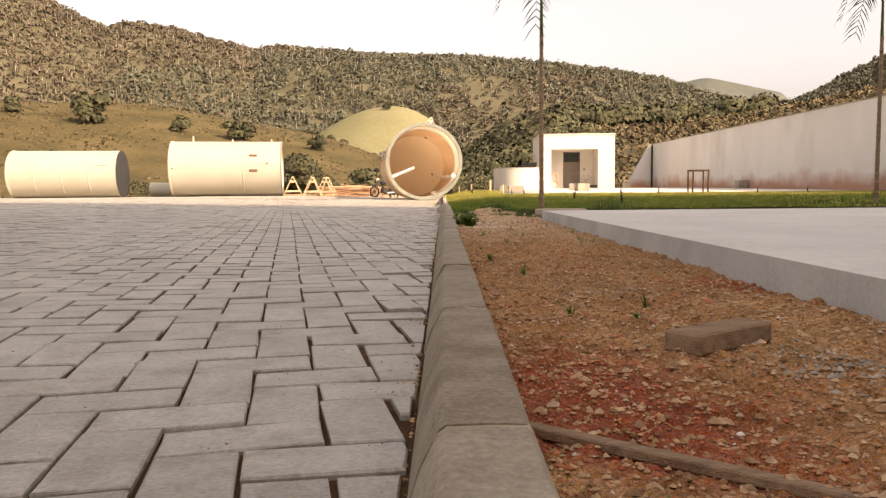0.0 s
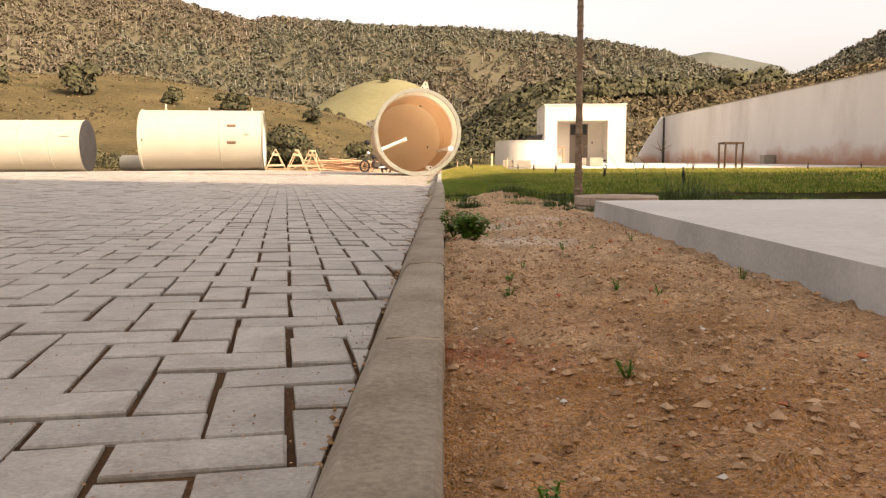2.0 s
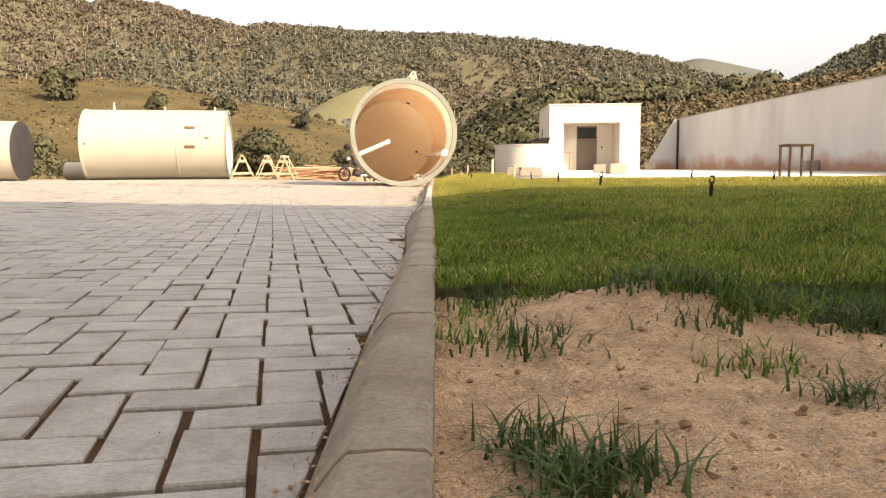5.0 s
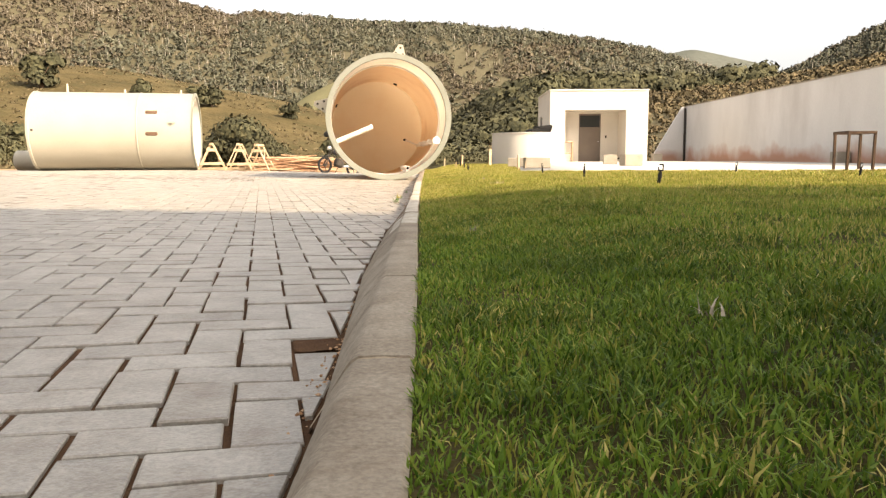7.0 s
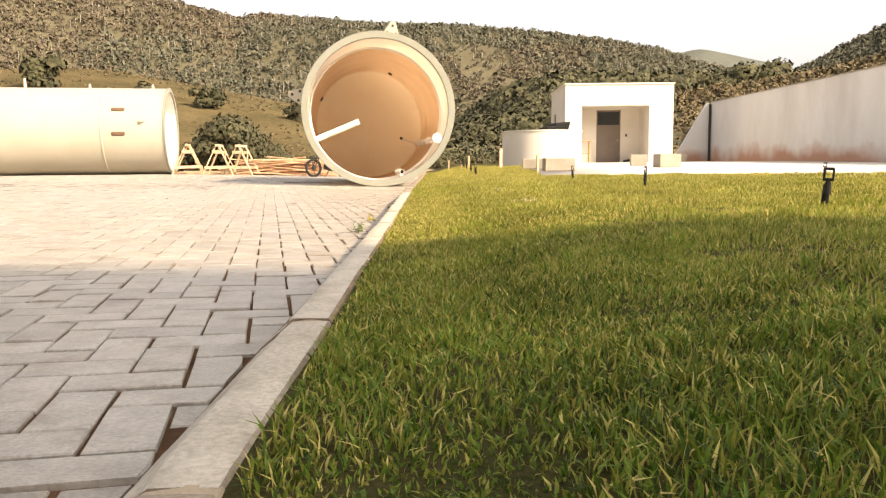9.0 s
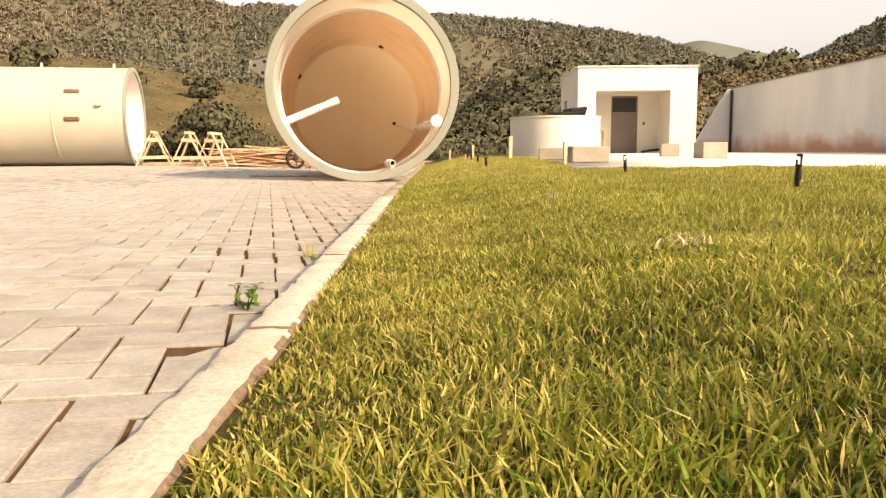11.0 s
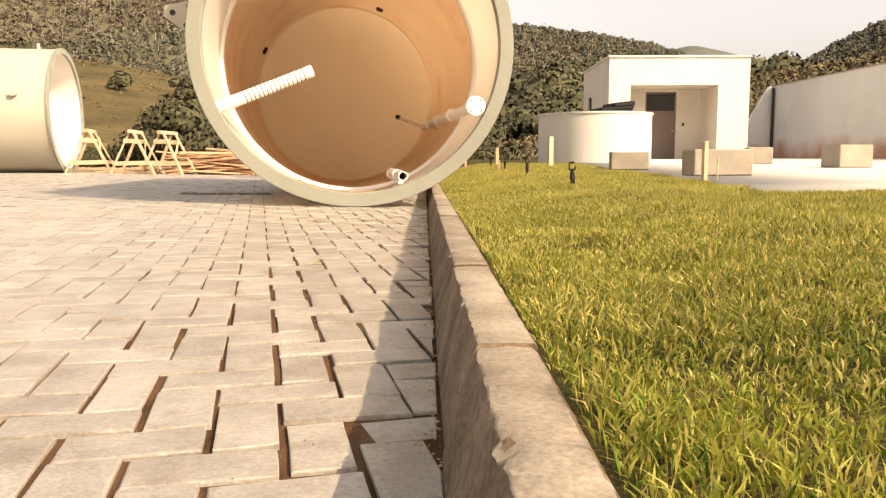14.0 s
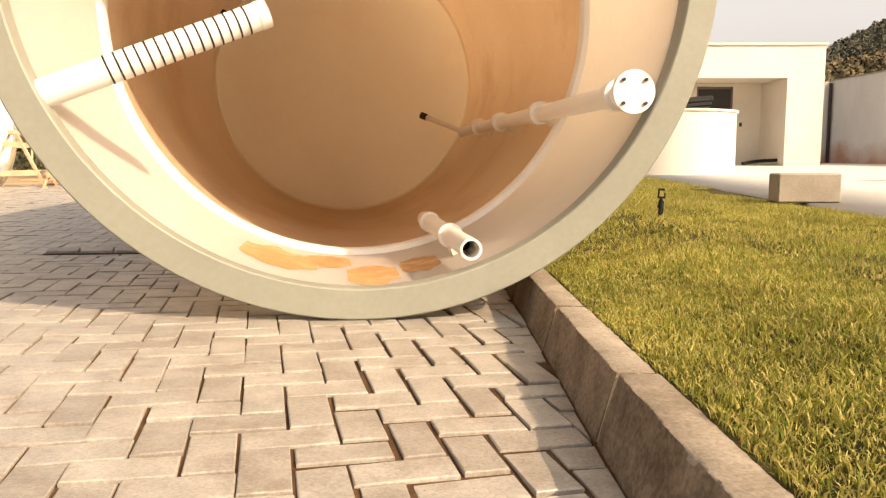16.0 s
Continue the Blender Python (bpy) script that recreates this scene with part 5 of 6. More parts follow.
# ---- small things of the yard ----
def saw_horse(m):
    th = base("saw_horse", m, "rough pale timber sawhorse standing at the yard's edge", "sawhorse", "sawhorses in a row")
    top = 1.03
    part("top_beam", box(bmesh.new(), (0.10, 0.95, 0.08), pose(0, 0, top), 0.006), M_TIMBER, th)
    for y in (-0.42, 0.42):
        for s in (-1, 1):
            part("leg", beam(bmesh.new(), (s * 0.04, y * 0.8, top), (s * 0.52, y, 0.0), 0.075, 0.04), M_TIMBER, th)
        part("stretcher", beam(bmesh.new(), (-0.42, y - 0.04, 0.28), (0.42, y - 0.04, 0.30), 0.03, 0.095), M_TIMBER, th)
        part("gusset", beam(bmesh.new(), (-0.17, y * 0.85 - 0.04, 0.81), (0.17, y * 0.85 - 0.04, 0.81), 0.025, 0.10), M_TIMBER, th)
    part("brace", beam(bmesh.new(), (0.30, -0.40, 0.30), (0.12, 0.36, 0.88), 0.03, 0.06), M_TIMBER, th)
    return th


horse = saw_horse(pose(-7.97, 38.7, 0.165, 0, 0, 12))
copy_thing(horse, pose(-6.93, 38.8, 0.145, 0, 0, 4))
copy_thing(horse, pose(-6.22, 38.95, 0.13, 0, 0, -6))

pile = base("lumber_pile", pose(-5.2, 40.3, 0.12), "loose pile of reddish sawn boards on the bare earth", "lumber")
lr = random.Random(21)
for k in range(58):
    lay = k // 9
    y, x = -0.8 + 0.2 * (k % 9) + lr.uniform(-0.06, 0.06), lr.uniform(-0.9, 0.9)
    ln = lr.uniform(1.6, 3.2)
    part("board", box(bmesh.new(), (ln, lr.uniform(0.08, 0.14), 0.035), pose(x, y, 0.05 + lay * 0.085, lr.uniform(-10, 10), lr.uniform(-7, 7), lr.uniform(-22, 22))), M_LUMBER, pile)
part("bearer", box(bmesh.new(), (0.1, 1.9, 0.1), pose(-1.0, 0, 0.0)), M_OLD_WOOD, pile)
part("bearer", box(bmesh.new(), (0.1, 1.9, 0.1), pose(1.0, 0, 0.0)), M_OLD_WOOD, pile)
# low brick-coloured stacks behind the sawhorses
stack = base("plank_stack", pose(-7.2, 40.6, 0.10), "low stack of pale planks behind the sawhorses", "planks")
for k in range(12):
    part("plank", box(bmesh.new(), (lr.uniform(2.2, 3.0), 0.16, 0.04), pose(lr.uniform(-0.2, 0.2), -0.35 + 0.18 * (k % 4), 0.06 + 0.06 * (k // 4), 0, 0, lr.uniform(-4, 4))), M_TIMBER, stack)


def wheel(parent, x, r):
    w = part("wheel", lathe(bmesh.new(), [(r, -0.03), (r + 0.012, 0), (r, 0.03), (r - 0.05, 0.035), (r - 0.06, 0), (r - 0.05, -0.035)], 32, pose(x, 0, r, 90, 0, 0), closed=True), M_BLACK, parent, "black tyre", shade=True)
    part("rim", lathe(bmesh.new(), [(r - 0.05, -0.02), (r - 0.05, 0.02), (r - 0.07, 0.015), (r - 0.07, -0.015)], 32, pose(x, 0, r, 90, 0, 0), closed=True), M_BLACK, w, shade=True)
    part("hub", rod(bmesh.new(), (x, -0.06, r), (x, 0.06, r), 0.055, seg=14), M_STEEL, w)
    for k in range(4):
        a = 2 * math.pi * k / 4 + 0.3
        part("spoke", rod(bmesh.new(), (x, 0, r), (x + (r - 0.06) * math.cos(a), 0, r + (r - 0.06) * math.sin(a)), 0.012, seg=6), M_BLACK, w)
    return w


bike = base("motorcycle", pose(-3.47, 37.0, 0.10, 0, 6, 40), "small dark parked motorcycle leaning on its stand behind the tank", "motorcycle")
wheel(bike, 0.0, 0.29)
wheel(bike, 1.24, 0.29)
M_PAINT = surface("bike_paint", (0.012, 0.012, 0.014), (0.024, 0.024, 0.028), scale=5, rough=0.35, bump=0)
part("fuel_tank", box(bmesh.new(), (0.40, 0.24, 0.20), pose(0.52, 0, 0.80, 0, -10, 0), 0.07), M_PAINT, bike, shade=True)
part("seat", box(bmesh.new(), (0.66, 0.22, 0.10), pose(0.98, 0, 0.80, 0, 4, 0), 0.04), M_BLACK, bike, shade=True)
part("tail", box(bmesh.new(), (0.30, 0.16, 0.10), pose(1.36, 0, 0.76, 0, -12, 0), 0.03), M_PAINT, bike)
part("engine", box(bmesh.new(), (0.34, 0.26, 0.30), pose(0.60, 0, 0.42, 0, 15, 0), 0.05), M_STEEL, bike)
part("frame_tube", rod(bmesh.new(), (0.28, 0, 0.86), (0.78, 0, 0.34), 0.022, seg=8), M_STEEL, bike)
part("frame_tube", rod(bmesh.new(), (0.80, 0, 0.74), (0.70, 0, 0.34), 0.02, seg=8), M_STEEL, bike)
for s in (-1, 1):
    part("fork", rod(bmesh.new(), (0.0, s * 0.075, 0.29), (0.27, s * 0.075, 0.98), 0.022, seg=8), M_STEEL, bike)
    part("swing_arm", rod(bmesh.new(), (0.72, s * 0.09, 0.36), (1.24, s * 0.09, 0.29), 0.02, seg=8), M_STEEL, bike)
    part("shock", rod(bmesh.new(), (1.18, s * 0.10, 0.34), (1.05, s * 0.10, 0.74), 0.025, seg=8), M_STEEL, bike)
    part("mirror", lathe(bmesh.new(), [(0.0, 0.012), (0.05, 0.008), (0.055, 0), (0.0, -0.01)], 16, pose(0.27, s * 0.34, 1.28, 0, 90, 0)), M_BLACK, bike)
    part("mirror_stalk", rod(bmesh.new(), (0.30, s * 0.24, 1.04), (0.27, s * 0.33, 1.26), 0.008, seg=6), M_STEEL, bike)
part("handlebar", rod(bmesh.new(), (0.32, -0.34, 1.03), (0.32, 0.34, 1.03), 0.016, seg=8), M_STEEL, bike)
part("headlight", lathe(bmesh.new(), [(0.0, -0.06), (0.07, -0.055), (0.085, 0.0), (0.06, 0.08), (0, 0.1)], 20, pose(0.14, 0, 0.92, 0, 90, 0)), M_CHROME, bike, shade=True)
part("front_mudguard", box(bmesh.new(), (0.40, 0.11, 0.03), pose(-0.02, 0, 0.615, 0, -8, 0), 0.012), M_PAINT, bike)
part("rear_mudguard", box(bmesh.new(), (0.42, 0.13, 0.03), pose(1.34, 0, 0.62, 0, 14, 0), 0.012), M_BLACK, bike)
part("exhaust", rod(bmesh.new(), (0.70, -0.15, 0.30), (1.42, -0.17, 0.42), 0.045, seg=12), M_CHROME, bike, shade=True)
part("side_stand", rod(bmesh.new(), (0.66, 0.1, 0.3), (0.60, 0.28, 0.0), 0.014, seg=6), M_STEEL, bike)
helmet = base("helmet", pose(-3.30, 36.92, 1.48), "dark helmet hung on the motorcycle's mirror", "helmet")
bm = bmesh.new()
bmesh.ops.create_uvsphere(bm, u_segments=20, v_segments=14, radius=0.135, matrix=Matrix.Diagonal((1.12, 0.92, 1.0, 1)))
bmesh.ops.delete(bm, geom=[v for v in bm.verts if v.co.z < -0.09], context='VERTS')
part("shell", bm, M_BLACK, helmet, shade=True)
part("visor", box(bmesh.new(), (0.05, 0.20, 0.09), pose(-0.125, 0, -0.005), 0.02), M_GLASS, helmet)


# sprinklers, stakes and blocks
def sprinkler(m):
    th = base("lawn_sprinkler", m, "small black sprinkler head on a stake in the lawn", "sprinkler", "lawn sprinklers")
    part("stake", rod(bmesh.new(), (0, 0, -0.12), (0, 0, 0.13), 0.010, 0.012, 8), M_BLACK, th)
    part("collar", rod(bmesh.new(), (0, 0, 0.06), (0, 0, 0.12), 0.019, 0.015, 10), M_BLACK, th)
    part("hose", rod(bmesh.new(), (0.022, 0, -0.08), (0.014, 0, 0.11), 0.008, seg=6), M_BLACK, th)
    bm = rod(bmesh.new(), (-0.022, 0, 0.13), (-0.022, 0, 0.19), 0.006, seg=6)
    rod(bm, (0.022, 0, 0.13), (0.022, 0, 0.165), 0.006, seg=6)
    rod(bm, (-0.024, 0, 0.19), (0.016, 0, 0.19), 0.008, seg=6)
    rod(bm, (-0.024, 0, 0.135), (0.024, 0, 0.135), 0.008, seg=6)
    part("head", bm, M_BLACK, th)
    return th


spots = [(1.16, 26.15), (1.23, 29.38), (2.36, 23.08), (2.37, 19.43), (2.42, 16.23), (2.66, 12.76), (2.81, 9.4), (1.26, 32.2), (1.32, 35.4), (6.2, 19.5), (9.4, 20.4), (11.8, 22.3), (6.0, 23.2), (12.3, 18.5)]
sp = sprinkler(pose(*spots[0], lawn_z(*spots[0])))
for k, (x, y) in enumerate(spots[1:]):
    copy_thing(sp, pose(x, y, lawn_z(x, y), random.uniform(-6, 6), random.uniform(-6, 6), 47 * k))


def wood_stake(x, y, h, w=0.05, lean=3):
    th = base("wooden_stake", pose(x, y, lawn_z(x, y), random.uniform(-lean, lean), random.uniform(-lean, lean), random.uniform(0, 40)), "rough sawn timber stake driven into the lawn", "stake", "stakes round the lawn")
    bm = box(bmesh.new(), (w, w * 0.6, h + 0.15), pose(0, 0, (h - 0.15) / 2), 0.004)
    part("post", bm, M_TIMBER, th)


for x, y, h, w in ((2.32, 26.43, 0.34, 0.052), (2.51, 26.65, 0.2, 0.018), (2.33, 34.3, 0.55, 0.09), (1.5, 36.0, 0.35, 0.06), (0.9, 37.0, 0.3, 0.05), (1.1, 31.5, 0.16, 0.03)):
    wood_stake(x, y, h, w)


def block(x, y, z, size, yaw, label):
    th = base("concrete_block", pose(x, y, z, 0, 0, yaw), label, "block", "concrete blocks on the apron")
    bm = box(bmesh.new(), size, pose(0, 0, size[2] / 2), 0.012)
    part("body", bm, M_CONCRETE, th)
    return th


LB = "pale grey rectangular concrete block lying on the apron"
block(2.75, 30.4, apron_z(0, 30.4), (0.50, 0.24, 0.24), -6, LB)
block(2.93, 27.75, apron_z(0, 27.75), (0.62, 0.28, 0.26), 6, LB)
block(6.17, 31.2, apron_z(0, 31.2), (0.55, 0.4, 0.33), 10, LB)
block(6.4, 34.7, apron_z(0, 34.7), (0.45, 0.3, 0.32), -8, LB)
block(12.6, 50.0, apron_z(0, 50), (0.5, 0.4, 0.4), 0, LB)
block(15.2, 36.5, apron_z(0, 36.5), (0.5, 0.5, 0.4), 0, LB)
tarp = base("black_hose", pose(9.82, 46.3, FLOOR), "black hose lying in the porch", "hose")
bm = bmesh.new()
pts_ = [Vector((-0.95 + 0.1 * k, 0.15 * math.sin(k * 0.5), 0.05 + 0.10 * max(0, math.sin(k * 0.16)))) for k in range(17)] + [Vector((0.66, 0.1, 0.3)), Vector((0.56, 0.1, 0.7)), Vector((0.50, 0.1, 1.05))]
for p, q in zip(pts_, pts_[1:]):
    rod(bm, p, q, 0.05, seg=8)
part("tube", bm, M_BLACK, tarp, shade=True)

# tree guard with its sapling, and a second sapling
guard = base("tree_guard", pose(9.12, 24.85, 0.25), "open square guard of dark wooden laths round a sapling", "guard")
for sx in (-0.27, 0.27):
    for sy in (-0.26, 0.26):
        part("post", box(bmesh.new(), (0.05, 0.05, 0.9), pose(sx, sy, 0.36, random.uniform(-2, 2), random.uniform(-2, 2), 0), 0.004), M_DARK_WOOD, guard)
for s in (-1, 1):
    part("rail", box(bmesh.new(), (0.60, 0.035, 0.055), pose(0, s * 0.28, 0.78), 0.004), M_DARK_WOOD, guard)
    part("rail", box(bmesh.new(), (0.035, 0.55, 0.055), pose(s * 0.285, 0, 0.785), 0.004), M_DARK_WOOD, guard)


def finger_grass(x, y, z, stems, label, seed):
    """Tall thin weed whose stalks end in a few dark fingers of seed."""
    rng = random.Random(seed)
    th = base("seeding_grass", pose(x, y, z), label, "weed", "seeding grass by the cover")
    for dx, dy, h, fingers in stems:
        top = Vector((dx, dy, h))
        part("stalk", rod(bmesh.new(), (0, 0, 0), top, 0.0024, 0.0014, 6), M_PALM, th)
        for k in range(fingers):
            a = 2.6 - 2.1 * k / max(1, fingers - 1)
            e = top + Vector((math.cos(a) * 0.075, rng.uniform(-0.02, 0.02), math.sin(a) * 0.06 + 0.012))
            part("seed_finger", rod(bmesh.new(), top, e, 0.0024, 0.0014, 6), M_OLD_WOOD, th)


finger_grass(1.80, 7.3, 0.05, [(-0.17, -0.3, 0.50, 3), (-0.32, -0.25, 0.40, 1)], "tall thin weed with dark seed fingers beside the round cover", 1)
finger_grass(1.80, 6.45, 0.05, [(-0.12, -0.1, 0.42, 4), (0.10, 0.0, 0.33, 1), (-0.2, -0.05, 0.33, 1)], "tall thin weed with dark seed fingers beside the slab", 2)

# round inspection cover
cover = base("inspection_cover", pose(1.45, 6.68, 0.0), "round two-layer concrete inspection cover set in the soil", "cover")
part("ring", lathe(bmesh.new(), [(0.31, -0.05), (0.312, 0.066), (0.30, 0.076), (0, 0.076)], 48), M_COVER, cover, shade=True)
part("lid", lathe(bmesh.new(), [(0.292, 0.080), (0.302, 0.088), (0.302, 0.143), (0.292, 0.151), (0, 0.153)], 48), M_COVER, cover, shade=True)


# palms
def palm(x, y, lean, seed):
    rng = random.Random(seed)
    th = base("young_palm", pose(x, y, lawn_z(x, y) - 0.02, 0, lean, rng.uniform(0, 360)), "slim young palm with a ringed brown trunk and limp fronds", "palm", "young palms")
    prof = []
    z = -0.1
    while z < 2.2:
        r = 0.031 - 0.006 * max(0, z) / 2.2 + (0.010 * math.exp(-max(0, z) * 9))
        st = rng.uniform(0.12, 0.20)
        prof += [(r, z + 0.012), (r * 0.95, z + st * 0.5), (r * 0.97, z + st - 0.012), (r * 1.10, z + st - 0.004), (r * 1.10, z + st + 0.006)]
        z += st
    part("trunk", lathe(bmesh.new(), prof + [(0, z)], 16), M_BARK, th, shade=True)
    part("crown_shaft", rod(bmesh.new(), (0, 0, 2.15), (0.02, 0, 3.1), 0.026, 0.012, 12), M_PALM, th, "green crown shaft", shade=True)
    for k in range(4):
        a = 2 * math.pi * k / 4 + rng.uniform(-0.3, 0.3)
        d = Vector((math.cos(a), math.sin(a), 0))
        bm = bmesh.new()
        p = Vector((0, 0, 2.72 + 0.12 * k))
        ln = rng.uniform(0.8, 1.1)
        up = rng.uniform(1.6, 2.4)
        prev = p
        for s in range(1, 15):
            f = s / 14
            q = p + d * ln * (f ** 1.3) * 0.6 + Vector((0, 0, ln * (up * f - (up + 0.25) * f ** 2.2)))
            rod(bm, prev, q, 0.010 * (1.1 - f), 0.009 * (1.1 - f), 5)
            if f > 0.62:
                side = d.cross(Vector((0, 0, 1)))
                for sg in (-1, 1):
                    for off in (0.0, 0.5):
                        o = prev.lerp(q, off)
                        w = 0.012
                        lf = 0.30 * math.sin(math.pi * min(1, 0.25 + 0.75 * (1 - f))) + 0.06
                        e = o + side * sg * lf * 0.6 + d * lf * 0.35 - Vector((0, 0, lf * rng.uniform(0.4, 0.9)))
                        m_ = o.lerp(e, 0.5) + Vector((0, 0, 0.02))
                        t_ = (q - prev).normalized() * w
                        vs_ = [bm.verts.new(v) for v in (o - t_ * 0.5, o + t_ * 0.5, m_ + t_, m_ - t_, e)]
                        bm.faces.new(vs_[:4])
                        bm.faces.new((vs_[3], vs_[2], vs_[4]))
            prev = q
        part("frond", bm, M_PALM, th)


palm(1.36, 7.74, 0.8, 3)
palm(6.3, 8.7, -0.5, 4)


# ---- soil details ----
def stones(name, count, place, size, material, label, seed, flat=0.6, sink=0.3, level=soil_z):
    rng = np.random.default_rng(seed)
    vs, fs = [], []
    octa = np.array([(1, 0, 0), (0, 1, 0), (-1, 0, 0), (0, -1, 0), (0.2, 0.1, 1), (0, 0, -1)], float)
    tris = [(0, 1, 4), (1, 2, 4), (2, 3, 4), (3, 0, 4), (1, 0, 5), (2, 1, 5), (3, 2, 5), (0, 3, 5)]
    for _ in range(count):
        x, y = place(rng)
        s = size[0] + (size[1] - size[0]) * rng.random() ** 2.2
        a = rng.uniform(0, 2 * np.pi)
        q = octa * rng.uniform(0.65, 1.25, (6, 3)) * np.array([s, s * rng.uniform(0.6, 1), s * flat])
        c, w = np.cos(a), np.sin(a)
        q = np.stack([q[:, 0] * c - q[:, 1] * w, q[:, 0] * w + q[:, 1] * c, q[:, 2]], 1) + np.array([x, y, level(x, y) + s * flat * sink])
        k = len(vs)
        vs += q.tolist()
        fs += [(a_ + k, b_ + k, c_ + k) for a_, b_, c_ in tris]
    ob = raw(name, vs, fs, material)
    tagged(ob, label, "stones", kind="stuff")


def strip(y0, y1):
    def place(rng):
        y = rng.uniform(y0, y1)
        a = KERB_X + kerb_in(y) + kerb_width(y) + 0.008
        return rng.uniform(a, slab_left(y) - 0.01 if y < 5.8 else 2.6), y
    return place


M_GRIT = tri("grit", [(0.22, 0.115, 0.055), (0.37, 0.21, 0.105), (0.46, 0.27, 0.14), (0.54, 0.38, 0.245), (0.36, 0.135, 0.06)], rough=1.0, noise_amount=0.2)
M_CLOD = tri("earth_clods", [(0.22, 0.12, 0.065), (0.40, 0.25, 0.14), (0.54, 0.37, 0.23), (0.66, 0.50, 0.34)], rough=1.0, noise_amount=0.3, scale=60)
M_BRICKBIT = tri("brick_bits", [(0.36, 0.09, 0.045), (0.46, 0.15, 0.075), (0.50, 0.20, 0.10), (0.30, 0.075, 0.04)], rough=0.95)
M_CHIPS = tri("pale_chips", [(0.48, 0.42, 0.35), (0.60, 0.56, 0.50), (0.70, 0.66, 0.60), (0.40, 0.33, 0.26)], rough=0.9)
M_GREY_CHIPS = tri("grey_chips", [(0.26, 0.215, 0.165), (0.36, 0.305, 0.245), (0.45, 0.395, 0.33)], rough=0.9)
stones("gravel", 12000, strip(-2.0, 3.6), (0.0026, 0.008), M_GRIT, "fine brown gravel strewn over the soil", 1)
stones("gravel", 12000, strip(-2.0, 1.4), (0.0025, 0.008), M_GRIT, "fine brown gravel strewn over the soil", 9)
stones("gravel", 9000, strip(3.2, 7.9), (0.0022, 0.007), M_GRIT, "fine sandy gravel strewn over the soil", 19)
stones("soil_clods", 3800, strip(-1.9, 7.9), (0.004, 0.015), M_CLOD, "crumbly clods of dry earth lying on the soil", 12, flat=0.55)
stones("gravel", 600, strip(-2.6, 4.4), (0.004, 0.009), M_GRIT, "coarse brown gravel lying on the soil", 2)
stones("brick_rubble", 1100, lambda r: (float(np.clip(r.normal(0.34, 0.14), 0.19, 0.95)), r.normal(-1.05, 0.3)), (0.002, 0.007), M_BRICKBIT, "crumbled red brick in the soil", 3)
stones("brick_rubble", 260, strip(-2.4, 7), (0.003, 0.015), M_BRICKBIT, "scattered bits of red brick", 4)
stones("pale_pebbles", 420, strip(-2.5, 7), (0.0025, 0.008), M_CHIPS, "pale pebbles and mortar crumbs", 5)
stones("crushed_stone", 420, lambda r: (r.normal(0.77, 0.085), r.normal(-1.02, 0.10)), (0.003, 0.010), M_GREY_CHIPS, "small heap of grey crushed stone", 6)
stones("crushed_stone", 320, lambda r: (r.normal(0.59, 0.13), r.normal(0.05, 0.10)), (0.003, 0.007), M_GREY_CHIPS, "patch of grey crushed stone", 7)


def beside_kerb(r):
    y = r.uniform(-2.2, 26)
    return KERB_X - 0.003 - abs(r.normal(0, 0.02)), y


def on_paving(x, y):
    return pave_z(x, y)


stones("joint_crumbs", 5000, lambda r: (-0.9 * r.random() ** 1.6 - 0.004, r.uniform(-2.2, 9.5)), (0.0009, 0.0030), M_GRIT, "brown sand crumbs strewn over the paving", 31, level=on_paving)
stones("kerb_foot_crumbs", 2600, beside_kerb, (0.0015, 0.007), M_GRIT, "brown earth crumbs along the foot of the kerb", 32, level=lambda x, y: -0.003)
stones("joint_crumbs", 1600, lambda r: (-0.5 * r.random() ** 1.6 - 0.004, r.uniform(18, 26)), (0.0009, 0.0032), M_GRIT, "brown sand crumbs strewn over the paving", 33, level=on_paving)


def lump(name, x, y, size, material, label, category, seed, z=None):
    rng = random.Random(seed)
    bm = bmesh.new()
    bmesh.ops.create_icosphere(bm, subdivisions=2, radius=1.0)
    for v in bm.verts:
        k = 1 + 0.30 * noise.noise(v.co * 1.3 + Vector((seed, 0, 0)))
        v.co = Vector((v.co.x * size[0], v.co.y * size[1], v.co.z * size[2])) * k
    ob = part(name, bm, material, shade=True)
    ob.matrix_basis = pose(x, y, (soil_z(x, y) if z is None else z) + size[2] * 0.45, 0, 0, rng.uniform(0, 180))
    tagged(ob, label, category)


lump("stone", 0.345, -1.628, (0.026, 0.017, 0.012), M_CHIPS, "smooth pale stone lying on red soil", "stone", 3)
lump("brick_piece", 0.506, 1.375, (0.013, 0.011, 0.007), M_BRICKBIT, "broken lump of orange brick on the gravel", "brick", 4)
lump("brick_piece", 0.8, -0.2, (0.016, 0.013, 0.010), M_BRICKBIT, "broken lump of dark red brick on the gravel", "brick", 5)
lump("brick_piece", 0.551, 4.377, (0.013, 0.010, 0.006), M_BRICKBIT, "broken lump of orange brick on the sand", "brick", 6)
lump("stone", 0.45, -1.333, (0.007, 0.006, 0.004), M_CHIPS, "smooth pale stone lying on red soil", "stone", 7)
lump("mortar_crumb", 0.159, -1.247, (0.012, 0.006, 0.005), M_CHIPS, "white mortar crumb beside the kerb", "mortar", 8, 0.062)

